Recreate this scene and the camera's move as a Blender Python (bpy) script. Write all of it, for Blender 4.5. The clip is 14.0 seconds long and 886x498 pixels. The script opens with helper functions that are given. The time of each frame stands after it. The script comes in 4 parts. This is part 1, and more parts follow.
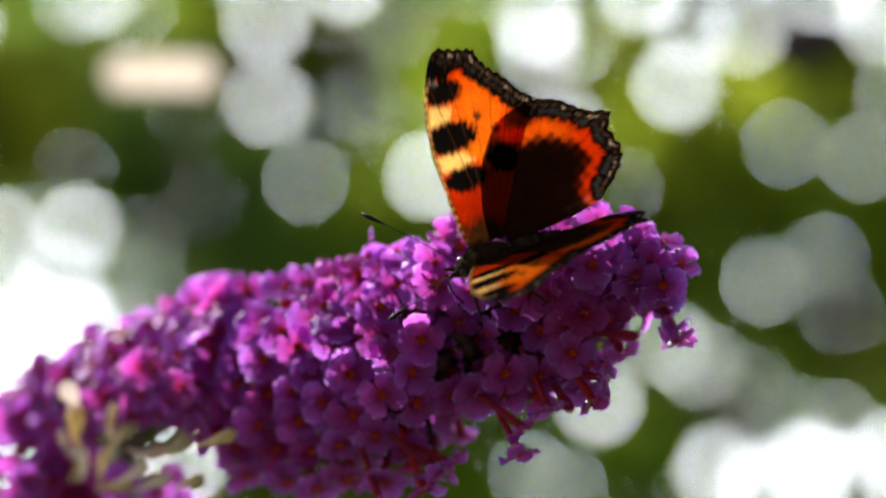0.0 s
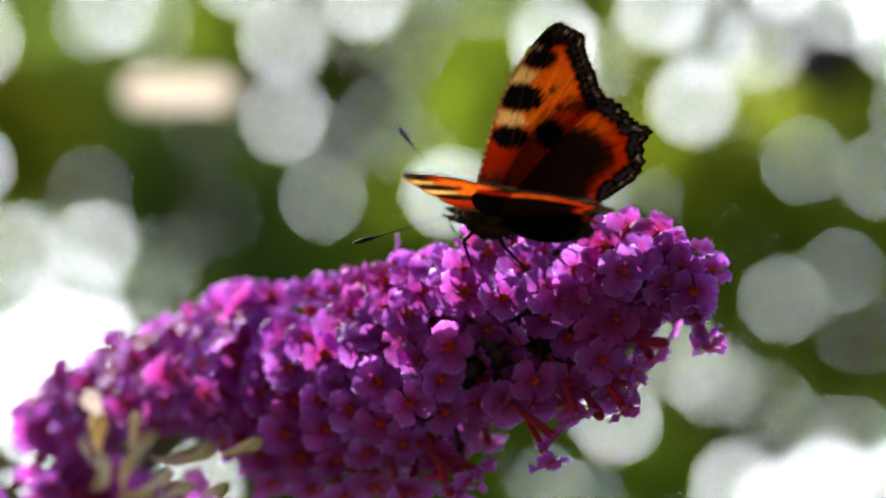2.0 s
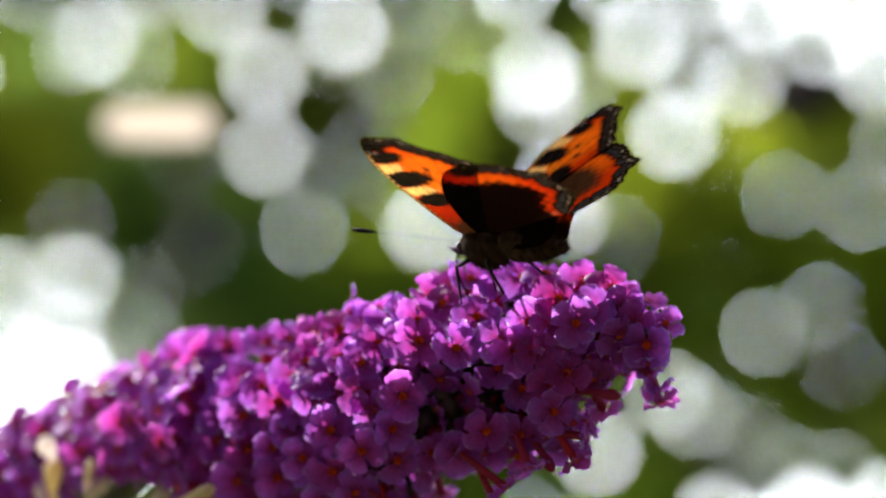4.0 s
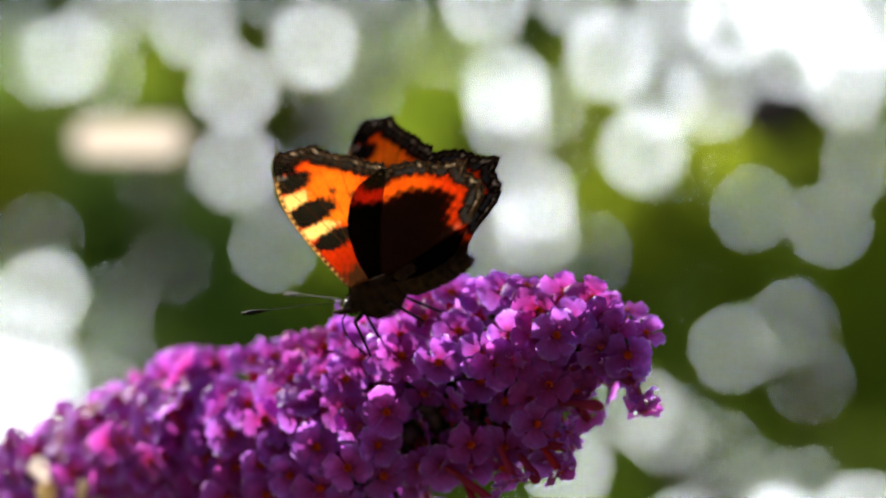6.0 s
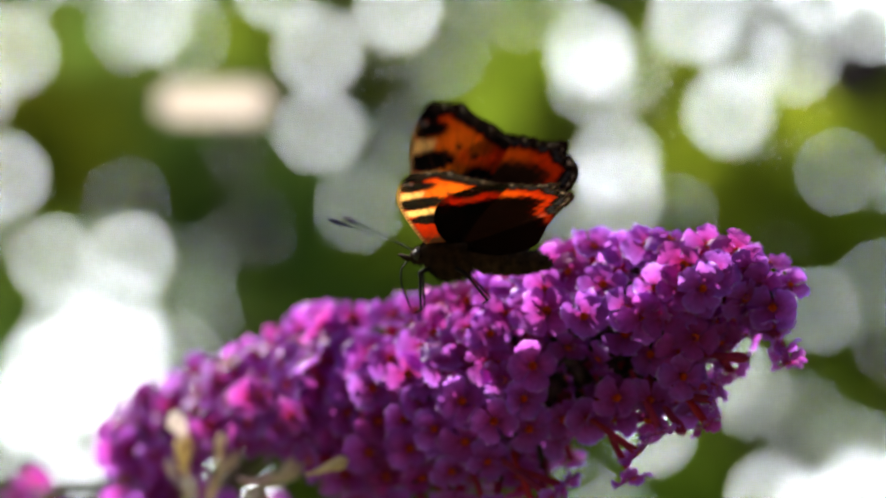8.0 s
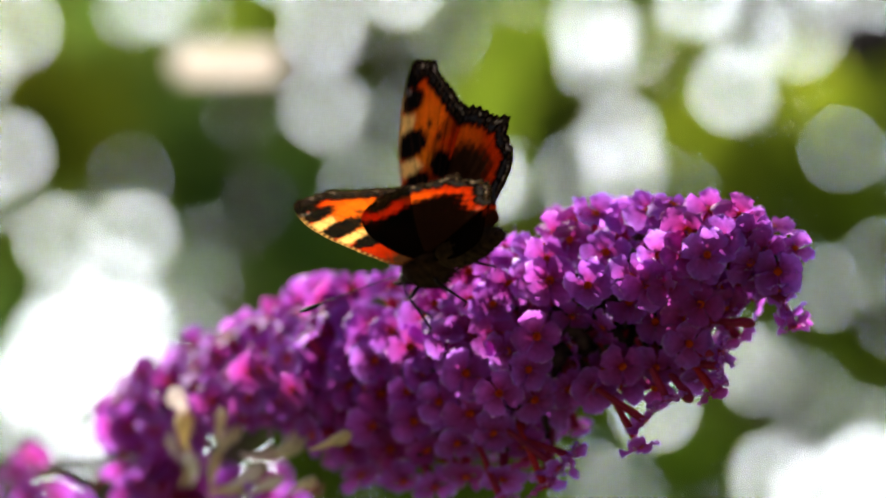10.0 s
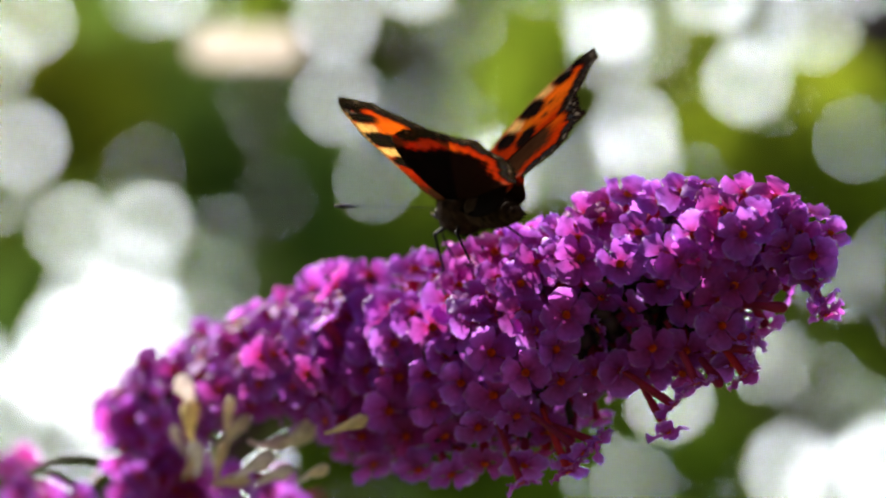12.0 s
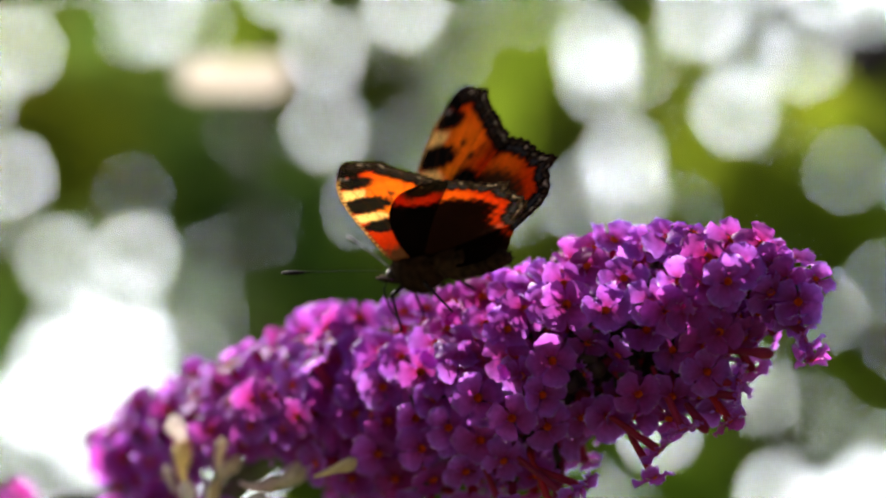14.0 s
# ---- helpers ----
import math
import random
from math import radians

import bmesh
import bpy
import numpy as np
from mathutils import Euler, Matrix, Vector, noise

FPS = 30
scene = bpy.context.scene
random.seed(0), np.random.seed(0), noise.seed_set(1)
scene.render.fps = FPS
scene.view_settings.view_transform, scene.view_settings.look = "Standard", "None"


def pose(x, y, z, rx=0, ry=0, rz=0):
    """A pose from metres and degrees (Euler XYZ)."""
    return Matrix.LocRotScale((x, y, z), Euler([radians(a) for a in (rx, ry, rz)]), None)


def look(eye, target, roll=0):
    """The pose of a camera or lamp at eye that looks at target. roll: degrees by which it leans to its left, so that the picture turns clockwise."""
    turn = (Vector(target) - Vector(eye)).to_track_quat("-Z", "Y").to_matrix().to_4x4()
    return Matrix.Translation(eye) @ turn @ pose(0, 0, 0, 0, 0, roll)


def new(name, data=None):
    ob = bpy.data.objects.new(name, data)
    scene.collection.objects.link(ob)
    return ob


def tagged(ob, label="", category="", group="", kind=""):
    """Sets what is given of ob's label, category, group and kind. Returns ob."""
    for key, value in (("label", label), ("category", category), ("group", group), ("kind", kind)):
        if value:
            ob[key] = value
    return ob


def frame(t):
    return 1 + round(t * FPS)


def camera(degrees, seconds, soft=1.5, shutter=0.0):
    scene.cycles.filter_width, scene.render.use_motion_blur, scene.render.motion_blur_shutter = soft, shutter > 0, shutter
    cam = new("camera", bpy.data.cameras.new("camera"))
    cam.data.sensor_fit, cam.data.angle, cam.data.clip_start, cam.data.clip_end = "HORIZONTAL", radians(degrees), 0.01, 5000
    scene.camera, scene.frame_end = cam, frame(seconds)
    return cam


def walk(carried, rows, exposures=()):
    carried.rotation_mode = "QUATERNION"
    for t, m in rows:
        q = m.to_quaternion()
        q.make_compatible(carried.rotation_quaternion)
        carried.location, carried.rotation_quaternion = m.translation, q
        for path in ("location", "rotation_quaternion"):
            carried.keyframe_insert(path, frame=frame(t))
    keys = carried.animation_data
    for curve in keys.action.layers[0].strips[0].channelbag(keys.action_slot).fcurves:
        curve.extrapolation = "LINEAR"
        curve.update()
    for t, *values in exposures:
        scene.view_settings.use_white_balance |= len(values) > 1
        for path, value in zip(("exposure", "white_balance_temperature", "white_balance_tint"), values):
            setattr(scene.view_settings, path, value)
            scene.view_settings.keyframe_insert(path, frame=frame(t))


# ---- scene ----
# A tortoiseshell butterfly on a buddleia flower spike, seen from close by with a long lens.
MM = 0.001
EYE = Vector((0.0, 0.0, 1.2))
FOCAL = 5184.0 / 1568.0  # focal length in picture widths

cam = camera(17.2, 14.0, soft=2.2, shutter=0.4)
cam.data.dof.use_dof = True
cam.data.dof.focus_distance = 0.391
cam.data.dof.aperture_fstop = 9.4
cam.data.dof.aperture_blades = 0

# seconds, pitch up, yaw to the left, shift to the right and up in millimetres
CAMERA_ROWS = [
    (0, 0, 0, 0, 0),
    (0.5, -0.3426, 0.1989, 0, 0),
    (1, -0.0663, 0.0332, 0, 0),
    (1.5, 0.3426, 0.1547, 0, 0),
    (2, 0.3316, 0.3426, 0, 0),
    (2.5, 0.3316, 0.5416, 0, 0),
    (3, 0.6853, 0.3316, 0, 0),
    (3.2, 0.7958, 0.2432, 0, 0),
    (5.3, 1.1937, -0.3868, 0, 0),
    (5.5, 1.26, -0.4421, 0, 0),
    (6, 1.2821, -0.6189, 0, 0),
    (6.5, 1.26, 0.2432, 0, 0),
    (7, 1.05, 0.3647, 0, 0),
    (7.5, 0.7737, 0.6631, 0, 0),
    (8, 0.5526, 1.0279, 0, 0),
    (8.5, 0.3647, 1.3042, 0, 0),
    (8.7, 0.2653, 0.9947, 0, 0),
    (10.8, 0.1437, 1.3263, -4, -7),
    (11, 0.1437, 1.481, -4, -7),
    (11.5, 0.3095, 1.6026, -4, -7),
    (12, 0.0111, 1.3373, -4, -7),
    (12.5, 0.0663, 1.2379, -4, -7),
    (13, 0.1437, 1.1826, -4, -7),
    (13.5, 0.5195, 1.1716, -4, -7),
    (14, 0.5968, 1.1163, -4, -7),
]
walk(cam, [(t, pose(EYE.x + dx * MM, EYE.y, EYE.z + dz * MM, 90 + up, 0, left)) for t, up, left, dx, dz in CAMERA_ROWS])

# ---- light ----
SUN = Vector((-0.48, 0.63, 0.61)).normalized()
world = bpy.data.worlds.new("sky")
world.use_nodes = True
scene.world = world
wn = world.node_tree.nodes
sky = wn.new("ShaderNodeTexSky")
sky.sky_type = "NISHITA"
sky.sun_disc = False
sky.dust_density = 4.0
sky.sun_elevation = math.asin(SUN.z)
sky.sun_rotation = math.atan2(SUN.x, SUN.y)
world.node_tree.links.new(sky.outputs[0], wn["Background"].inputs[0])
wn["Background"].inputs[1].default_value = 0.075
sun_data = bpy.data.lights.new("sun", "SUN")
sun_data.energy = 5.0
sun_data.angle = radians(0.5)
sun_data.color = (1.0, 0.95, 0.87)
sun = new("sun", sun_data)
sun.matrix_world = look(SUN * 20, (0, 0, 0))
scene.view_settings.exposure = 1.0


# ---- materials ----
def material(name):
    m = bpy.data.materials.new(name)
    m.use_nodes = True
    nt = m.node_tree
    return m, nt, nt.nodes["Principled BSDF"], nt.nodes["Material Output"]


def put(nt, kind, **values):
    n = nt.nodes.new(kind)
    for key, v in values.items():
        n.inputs[key].default_value = v
    return n


def ramp(nt, fac, stops):
    r = nt.nodes.new("ShaderNodeValToRGB")
    e = r.color_ramp.elements
    while len(e) < len(stops):
        e.new(0.5)
    for s, (p, c) in zip(e, stops):
        s.position, s.color = p, (*c, 1)
    nt.links.new(fac, r.inputs[0])
    return r.outputs[0]


def noise_node(nt, scale, detail=3.0, rough=0.55, space="Object"):
    c = nt.nodes.new("ShaderNodeTexCoord")
    n = put(nt, "ShaderNodeTexNoise", Scale=scale, Detail=detail, Roughness=rough)
    nt.links.new(c.outputs[space], n.inputs["Vector"])
    return n.outputs["Fac"]


def bump(nt, bsdf, height, strength, distance):
    b = put(nt, "ShaderNodeBump", Strength=strength, Distance=distance)
    nt.links.new(height, b.inputs["Height"])
    nt.links.new(b.outputs[0], bsdf.inputs["Normal"])


def mixed(nt, kind, a, b, fac):
    m = nt.nodes.new("ShaderNodeMix")
    m.data_type, m.blend_type = "RGBA", kind
    if isinstance(fac, float):
        m.inputs[0].default_value = fac
    else:
        nt.links.new(fac, m.inputs[0])
    for socket, v in ((m.inputs[6], a), (m.inputs[7], b)):
        if isinstance(v, tuple):
            socket.default_value = (*v, 1)
        else:
            nt.links.new(v, socket)
    return m.outputs[2]


def thin(name, colours, grain, spread, share, rough=0.5, by="object", bump_mm=0.0, spec=0.4, wide=0.0):
    """Petal or leaf: surface plus light let through. colours: two ends, picked per piece and by grain."""
    m, nt, bsdf, out = material(name)
    if by == "object":
        pick = nt.nodes.new("ShaderNodeObjectInfo").outputs["Random"]
    else:
        pick = nt.nodes.new("ShaderNodeNewGeometry").outputs["Random Per Island"]
    base = ramp(nt, pick, [(i / (len(colours) - 1), c) for i, c in enumerate(colours)])
    fine = noise_node(nt, grain)
    tone = ramp(nt, fine, [(0.3, (1 - spread,) * 3), (0.7, (1 + spread,) * 3)])
    col = mixed(nt, "MULTIPLY", base, tone, 1.0)
    # broad light and dark clumps, foliage shade put into the colour
    if wide:
        clump = ramp(nt, noise_node(nt, 5.0, 2.0), [(0.36, (1 - wide,) * 3), (0.64, (1 + wide,) * 3)])
        col = mixed(nt, "MULTIPLY", col, clump, 1.0)
    nt.links.new(col, bsdf.inputs["Base Color"])
    bsdf.inputs["Roughness"].default_value = rough
    bsdf.inputs["Specular IOR Level"].default_value = spec
    if bump_mm:
        bump(nt, bsdf, fine, 0.6, bump_mm * MM)
    tr = nt.nodes.new("ShaderNodeBsdfTranslucent")
    nt.links.new(col, tr.inputs[0])
    mx = put(nt, "ShaderNodeMixShader", Fac=share)
    nt.links.new(bsdf.outputs[0], mx.inputs[1])
    nt.links.new(tr.outputs[0], mx.inputs[2])
    nt.links.new(mx.outputs[0], out.inputs[0])
    return m


def solid(name, c1, c2, grain, rough=0.6, bump_mm=0.0, spec=0.4):
    m, nt, bsdf, out = material(name)
    fine = noise_node(nt, grain, 4.0)
    wide = noise_node(nt, grain / 7.0, 2.0)
    col = mixed(nt, "MIX", c1, c2, ramp(nt, fine, [(0.3, (0, 0, 0)), (0.7, (1, 1, 1))]))
    col = mixed(nt, "MULTIPLY", col, ramp(nt, wide, [(0.3, (0.75,) * 3), (0.7, (1.1,) * 3)]), 1.0)
    nt.links.new(col, bsdf.inputs["Base Color"])
    bsdf.inputs["Roughness"].default_value = rough
    bsdf.inputs["Specular IOR Level"].default_value = spec
    if bump_mm:
        bump(nt, bsdf, fine, 0.7, bump_mm * MM)
    return m


def petal_material():
    """Lilac petal: deeper magenta towards the throat, pale at the rim, each floret a little different."""
    m, nt, bsdf, out = material("lilac_petal")
    a = nt.nodes.new("ShaderNodeAttribute")
    a.attribute_name = "rim"
    pick = nt.nodes.new("ShaderNodeObjectInfo").outputs["Random"]
    base = ramp(nt, a.outputs["Fac"], [(0.05, (0.38, 0.016, 0.16)), (0.3, (0.49, 0.052, 0.49)), (0.75, (0.51, 0.098, 0.71)), (0.92, (0.59, 0.165, 0.80)), (1.0, (0.80, 0.42, 0.88))])
    col = mixed(nt, "MULTIPLY", base, ramp(nt, pick, [(0.0, (0.85, 0.45, 0.55)), (0.35, (1.0, 0.85, 0.90)), (0.7, (0.92, 1.0, 1.08)), (1.0, (1.1, 1.5, 1.25))]), 1.0)
    fine, wide = noise_node(nt, 1500, 3.0), noise_node(nt, 420, 2.0)
    col = mixed(nt, "MULTIPLY", col, ramp(nt, fine, [(0.3, (0.82,) * 3), (0.7, (1.12,) * 3)]), 1.0)
    col = mixed(nt, "MULTIPLY", col, ramp(nt, wide, [(0.3, (0.86, 0.8, 0.85)), (0.7, (1.1,) * 3)]), 1.0)
    nt.links.new(col, bsdf.inputs["Base Color"])
    bsdf.inputs["Roughness"].default_value = 0.5
    bsdf.inputs["Specular IOR Level"].default_value = 0.4
    bump(nt, bsdf, fine, 0.5, 0.10 * MM)
    tr = nt.nodes.new("ShaderNodeBsdfTranslucent")
    warm = mixed(nt, "MULTIPLY", col, (1.04, 1.45, 1.0), 1.0)
    nt.links.new(warm, tr.inputs[0])
    mx = put(nt, "ShaderNodeMixShader", Fac=0.66)
    nt.links.new(bsdf.outputs[0], mx.inputs[1])
    nt.links.new(tr.outputs[0], mx.inputs[2])
    nt.links.new(mx.outputs[0], out.inputs[0])
    return m


petal_mat = petal_material()
tube_mat = thin("pink_tube", [(0.52, 0.02, 0.035), (0.34, 0.025, 0.12)], 500, 0.25, 0.5, 0.5)
throat_mat = solid("orange_throat", (0.90, 0.18, 0.01), (0.62, 0.06, 0.005), 900, 0.6)
# bud green darkened, so the shade inside the spike is in its colour
bud_mat = solid("shaded_green_bud", (0.055, 0.050, 0.022), (0.045, 0.018, 0.028), 600, 0.6, 0.1)
stem_mat = solid("grey_green_stem", (0.16, 0.20, 0.09), (0.09, 0.11, 0.05), 400, 0.7, 0.1)
dry_mat = thin("dry_floret", [(0.92, 0.84, 0.74), (0.80, 0.68, 0.40), (0.94, 0.91, 0.87), (0.92, 0.80, 0.76)], 500, 0.2, 0.65, 0.7)
fur_mat = solid("brown_fur", (0.060, 0.033, 0.017), (0.018, 0.011, 0.007), 900, 0.9, 0.1, 0.05)
chitin_mat = solid("dark_chitin", (0.010, 0.008, 0.007), (0.016, 0.012, 0.009), 900, 0.6, 0.05, 0.12)
eye_mat = solid("dark_eye", (0.02, 0.012, 0.01), (0.03, 0.02, 0.012), 3000, 0.25, 0.02)


def wing_material():
    m, nt, bsdf, out = material("scaled_wing")
    a = nt.nodes.new("ShaderNodeAttribute")
    a.attribute_name = "pigment"
    fine = noise_node(nt, 2600, 2.0)
    wide = noise_node(nt, 380, 3.0)
    col = mixed(nt, "MULTIPLY", a.outputs["Color"], ramp(nt, fine, [(0.3, (0.85,) * 3), (0.7, (1.1,) * 3)]), 1.0)
    col = mixed(nt, "MULTIPLY", col, ramp(nt, wide, [(0.3, (0.80,) * 3), (0.7, (1.12,) * 3)]), 1.0)
    nt.links.new(col, bsdf.inputs["Base Color"])
    bsdf.inputs["Roughness"].default_value = 0.6
    bsdf.inputs["Specular IOR Level"].default_value = 0.0
    bump(nt, bsdf, fine, 0.35, 0.05 * MM)
    tr = nt.nodes.new("ShaderNodeBsdfTranslucent")
    g = put(nt, "ShaderNodeGamma", Gamma=1.12)
    nt.links.new(col, g.inputs[0])
    nt.links.new(g.outputs[0], tr.inputs[0])
    mx = put(nt, "ShaderNodeMixShader", Fac=0.78)
    nt.links.new(bsdf.outputs[0], mx.inputs[1])
    nt.links.new(tr.outputs[0], mx.inputs[2])
    nt.links.new(mx.outputs[0], out.inputs[0])
    return m


wing_mat = wing_material()


def underside_material():
    """Thin scaled skin under the wing: lets tinted light through and reflects a little of its own dark colour."""
    m, nt, bsdf, out = material("wing_underside")
    a = nt.nodes.new("ShaderNodeAttribute")
    a.attribute_name = "pigment"
    fine = noise_node(nt, 2200, 3.0)
    col = mixed(nt, "MULTIPLY", a.outputs["Color"], ramp(nt, fine, [(0.3, (0.78,) * 3), (0.7, (1.08,) * 3)]), 1.0)
    clear = nt.nodes.new("ShaderNodeBsdfTransparent")
    nt.links.new(col, clear.inputs[0])
    nt.links.new(mixed(nt, "MULTIPLY", col, (0.30, 0.24, 0.18), 1.0), bsdf.inputs["Base Color"])
    bsdf.inputs["Roughness"].default_value = 0.7
    bsdf.inputs["Specular IOR Level"].default_value = 0.1
    mx = put(nt, "ShaderNodeMixShader", Fac=0.16)
    nt.links.new(clear.outputs[0], mx.inputs[1])
    nt.links.new(bsdf.outputs[0], mx.inputs[2])
    nt.links.new(mx.outputs[0], out.inputs[0])
    return m


under_mat = underside_material()


# ---- mesh helpers ----
def mesh_of(name, verts, faces, mats, slots=None, smooth=True):
    me = bpy.data.meshes.new(name)
    me.from_pydata([tuple(v) for v in verts], [], faces)
    for m in mats:
        me.materials.append(m)
    if slots is not None:
        me.polygons.foreach_set("material_index", slots)
    if smooth:
        me.polygons.foreach_set("use_smooth", [True] * len(me.polygons))
    me.update()
    return me


def part_mesh(name, me, parent, label=""):
    ob = new(name, me)
    ob.parent = parent
    return tagged(ob, label) if label else ob


def tube(points, radii, sides=8, cap=True):
    """Verts and faces of a tapered tube along the points."""
    pts = [Vector(p) for p in points]
    verts, faces = [], []
    side = None
    for i, p in enumerate(pts):
        d = (pts[min(i + 1, len(pts) - 1)] - pts[max(i - 1, 0)]).normalized()
        if side is None:
            side = d.orthogonal().normalized()
        side = (side - d * side.dot(d)).normalized()
        up = d.cross(side)
        for k in range(sides):
            a = 2 * math.pi * k / sides
            verts.append(p + (side * math.cos(a) + up * math.sin(a)) * radii[i])
    for i in range(len(pts) - 1):
        for k in range(sides):
            k2 = (k + 1) % sides
            faces.append((i * sides + k, i * sides + k2, (i + 1) * sides + k2, (i + 1) * sides + k))
    if cap:
        faces.append(tuple(range(sides))[::-1])
        faces.append(tuple((len(pts) - 1) * sides + k for k in range(sides)))
    return verts, faces


def joined(pieces):
    """Verts, faces and slots of several (verts, faces, slot)."""
    verts, faces, slots = [], [], []
    for v, f, s in pieces:
        n = len(verts)
        verts += list(v)
        faces += [tuple(i + n for i in q) for q in f]
        slots += [s] * len(f)
    return verts, faces, slots


def smooth_line(keys, n):
    """Points on a smooth line through the keys."""
    keys = [Vector(k) for k in keys]
    ext = [keys[0] * 2 - keys[1]] + keys + [keys[-1] * 2 - keys[-2]]
    out = []
    for i in range(n):
        x = i / (n - 1) * (len(keys) - 1)
        j = min(int(x), len(keys) - 2)
        f = x - j
        a, b, c, d = ext[j:j + 4]
        out.append(0.5 * (2 * b + (c - a) * f + (2 * a - 5 * b + 4 * c - d) * f * f + (3 * b - 3 * c + d - a) * f ** 3))
    return out


# ---- the setting ----
def ground():
    m = solid("rough_grass", (0.055, 0.085, 0.025), (0.09, 0.10, 0.035), 30, 0.9, 4)
    n = 24
    verts, faces = [], []
    for i in range(n + 1):
        for j in range(n + 1):
            x, y = ((k / n * 2 - 1) for k in (i, j))
            x, y = (math.copysign(abs(k) ** 3 * 1500, k) for k in (x, y))
            verts.append((x, y, 0.0 if math.hypot(x, y) < 12 else 0.4 * noise.noise((x * 0.02, y * 0.02, 0))))
    for i in range(n):
        for j in range(n):
            a = i * (n + 1) + j
            faces.append((a, a + n + 1, a + n + 2, a + 1))
    tagged(new("ground", mesh_of("ground", verts, faces, [m])), "rough green grass ground under the shrubs", "ground", kind="structure")


def sky_backdrop():
    m, nt, bsdf, out = material("bright_hazy_sky")
    em = put(nt, "ShaderNodeEmission", Strength=7.9)
    em.inputs[0].default_value = (0.95, 0.99, 1.03, 1)
    nt.links.new(em.outputs[0], out.inputs[0])
    verts = [(-3.2, 11.5, 0.02), (2.7, 11.5, 0.02), (2.7, 11.5, 3.2), (-3.2, 11.5, 3.2)]
    tagged(new("backdrop", mesh_of("backdrop", verts, [(0, 1, 2, 3)], [m])), "bright hazy sky far behind the shrubs", "sky", kind="structure")


def at(x, y, depth):
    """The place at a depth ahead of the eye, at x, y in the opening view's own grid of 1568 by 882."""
    k = depth / (FOCAL * 1568)
    return EYE + Vector(((x - 784) * k, depth, (441 - y) * k))


# small openings in the foliage through which the sky shows: x, y, share of full brightness
GAPS_LEFT = [(475, 180, 0.8), (470, 40, 0.75), (611, -36, 0.9), (171, -16, 0.6), (236, 14, 0.25), (396, -76, 0.7), (540, 320, 0.36),
             (136, 404, 0.75), (70, 400, 0.6), (236, 484, 0.3), (760, 310, 0.8), (696, 44, 0.22), (736, -86, 0.25), (-70, 42, 0.6),
             (-85, 262, 0.8), (-5, 412, 0.8), (-145, 112, 0.5), (112, 492, 0.6), (255, 512, 0.35), (135, 2, 0.35), (315, 392, 0.08),
             (640, 180, 0.15), (560, 230, 0.10), (130, 300, 0.12), (330, 190, 0.06), (-150, 350, 0.4)]
GAPS_RIGHT = [(1195, 150, 0.85), (996, 234, 0.75), (950, 40, 0.9), (956, 95, 0.5), (1016, 74, 0.35), (1136, -16, 1.0), (1390, 255, 0.27),
              (1525, 280, 0.30), (1352, 500, 0.40), (1275, 400, 0.22), (1460, 452, 0.27), (1006, 290, 0.5), (916, 304, 0.6), (916, -116, 0.8),
              (826, -36, 0.2), (1316, 54, 0.8), (1456, -16, 0.7), (1556, 34, 0.7), (1586, 164, 0.4), (1225, 52, 0.5), (1490, 560, 0.12), (1100, 330, 0.12)]
GAPS_LOW = [(1240, 640, 0.9), (1325, 690, 0.7), (1060, 710, 0.7), (1275, 830, 1.3), (1345, 860, 0.9), (1430, 820, 1.3), (1515, 840, 0.8),
            (1580, 800, 0.8), (1480, 750, 0.3), (1185, 610, 0.46), (940, 840, 0.25), (1000, 860, 0.25), (320, 830, 0.9), (75, 610, 1.5),
            (25, 532, 1.1), (-35, 672, 1.5), (55, 732, 1.1), (130, 570, 1.3), (-175, 655, 1.0), (-135, 732, 0.8), (225, 580, 0.4),
            (-15, 600, 1.2), (130, 660, 1.0), (60, 560, 1.2), (20, 640, 1.3), (0, 800, 0.7), (1400, 740, 0.2)]
GAPS_HIGH = [(1356, -76, 1.04), (1506, -76, 1.12), (1596, -76, 1.12), (1426, -120, 0.96), (1250, -100, 0.8), (1560, -10, 0.56), (1080, -130, 0.72),
             (540, -140, 0.4), (250, -110, 0.48), (60, -110, 0.32), (-60, -80, 0.4), (700, -160, 0.32)]
GAPS = [(x, y, 75 * math.sqrt(b * (0.62 if b < 0.45 else 0.88) / 18.5)) for x, y, b in GAPS_LEFT + GAPS_RIGHT + GAPS_LOW + GAPS_HIGH]
# many pinholes between the leaves
pin = random.Random(77)
PINHOLES = [(pin.uniform(-300, 1700), pin.uniform(-200, 960), pin.uniform(1.0, 3.4)) for _ in range(150)]
GAPS += [p for p in PINHOLES if not (p[0] > 1120 and 200 < p[1] < 800)]  # none through the dense mid green shrub
GAPS = np.array(GAPS)

LEAF = [((0, 0, 0), (0.30, 0.30, 0.05), (0.26, 0.68, 0.03), (0, 1, -0.10), (-0.26, 0.68, 0.03), (-0.30, 0.30, 0.05), (0, 0.35, -0.03), (0, 0.7, -0.04)),
        ((0, 1, 6), (1, 2, 7, 6), (2, 3, 7), (3, 4, 7), (4, 5, 6, 7), (5, 0, 6))]

bark_mat = solid("grey_brown_bark", (0.10, 0.075, 0.05), (0.055, 0.04, 0.028), 120, 0.85, 1.0)


def leaf_mat(name, colours, wide):
    """Leaf whose clumps differ in tone at random, with shaded patches put into the colour."""
    return thin(name, colours, 30, 0.2, 0.6, 0.5, "island", spec=0.15, wide=wide)


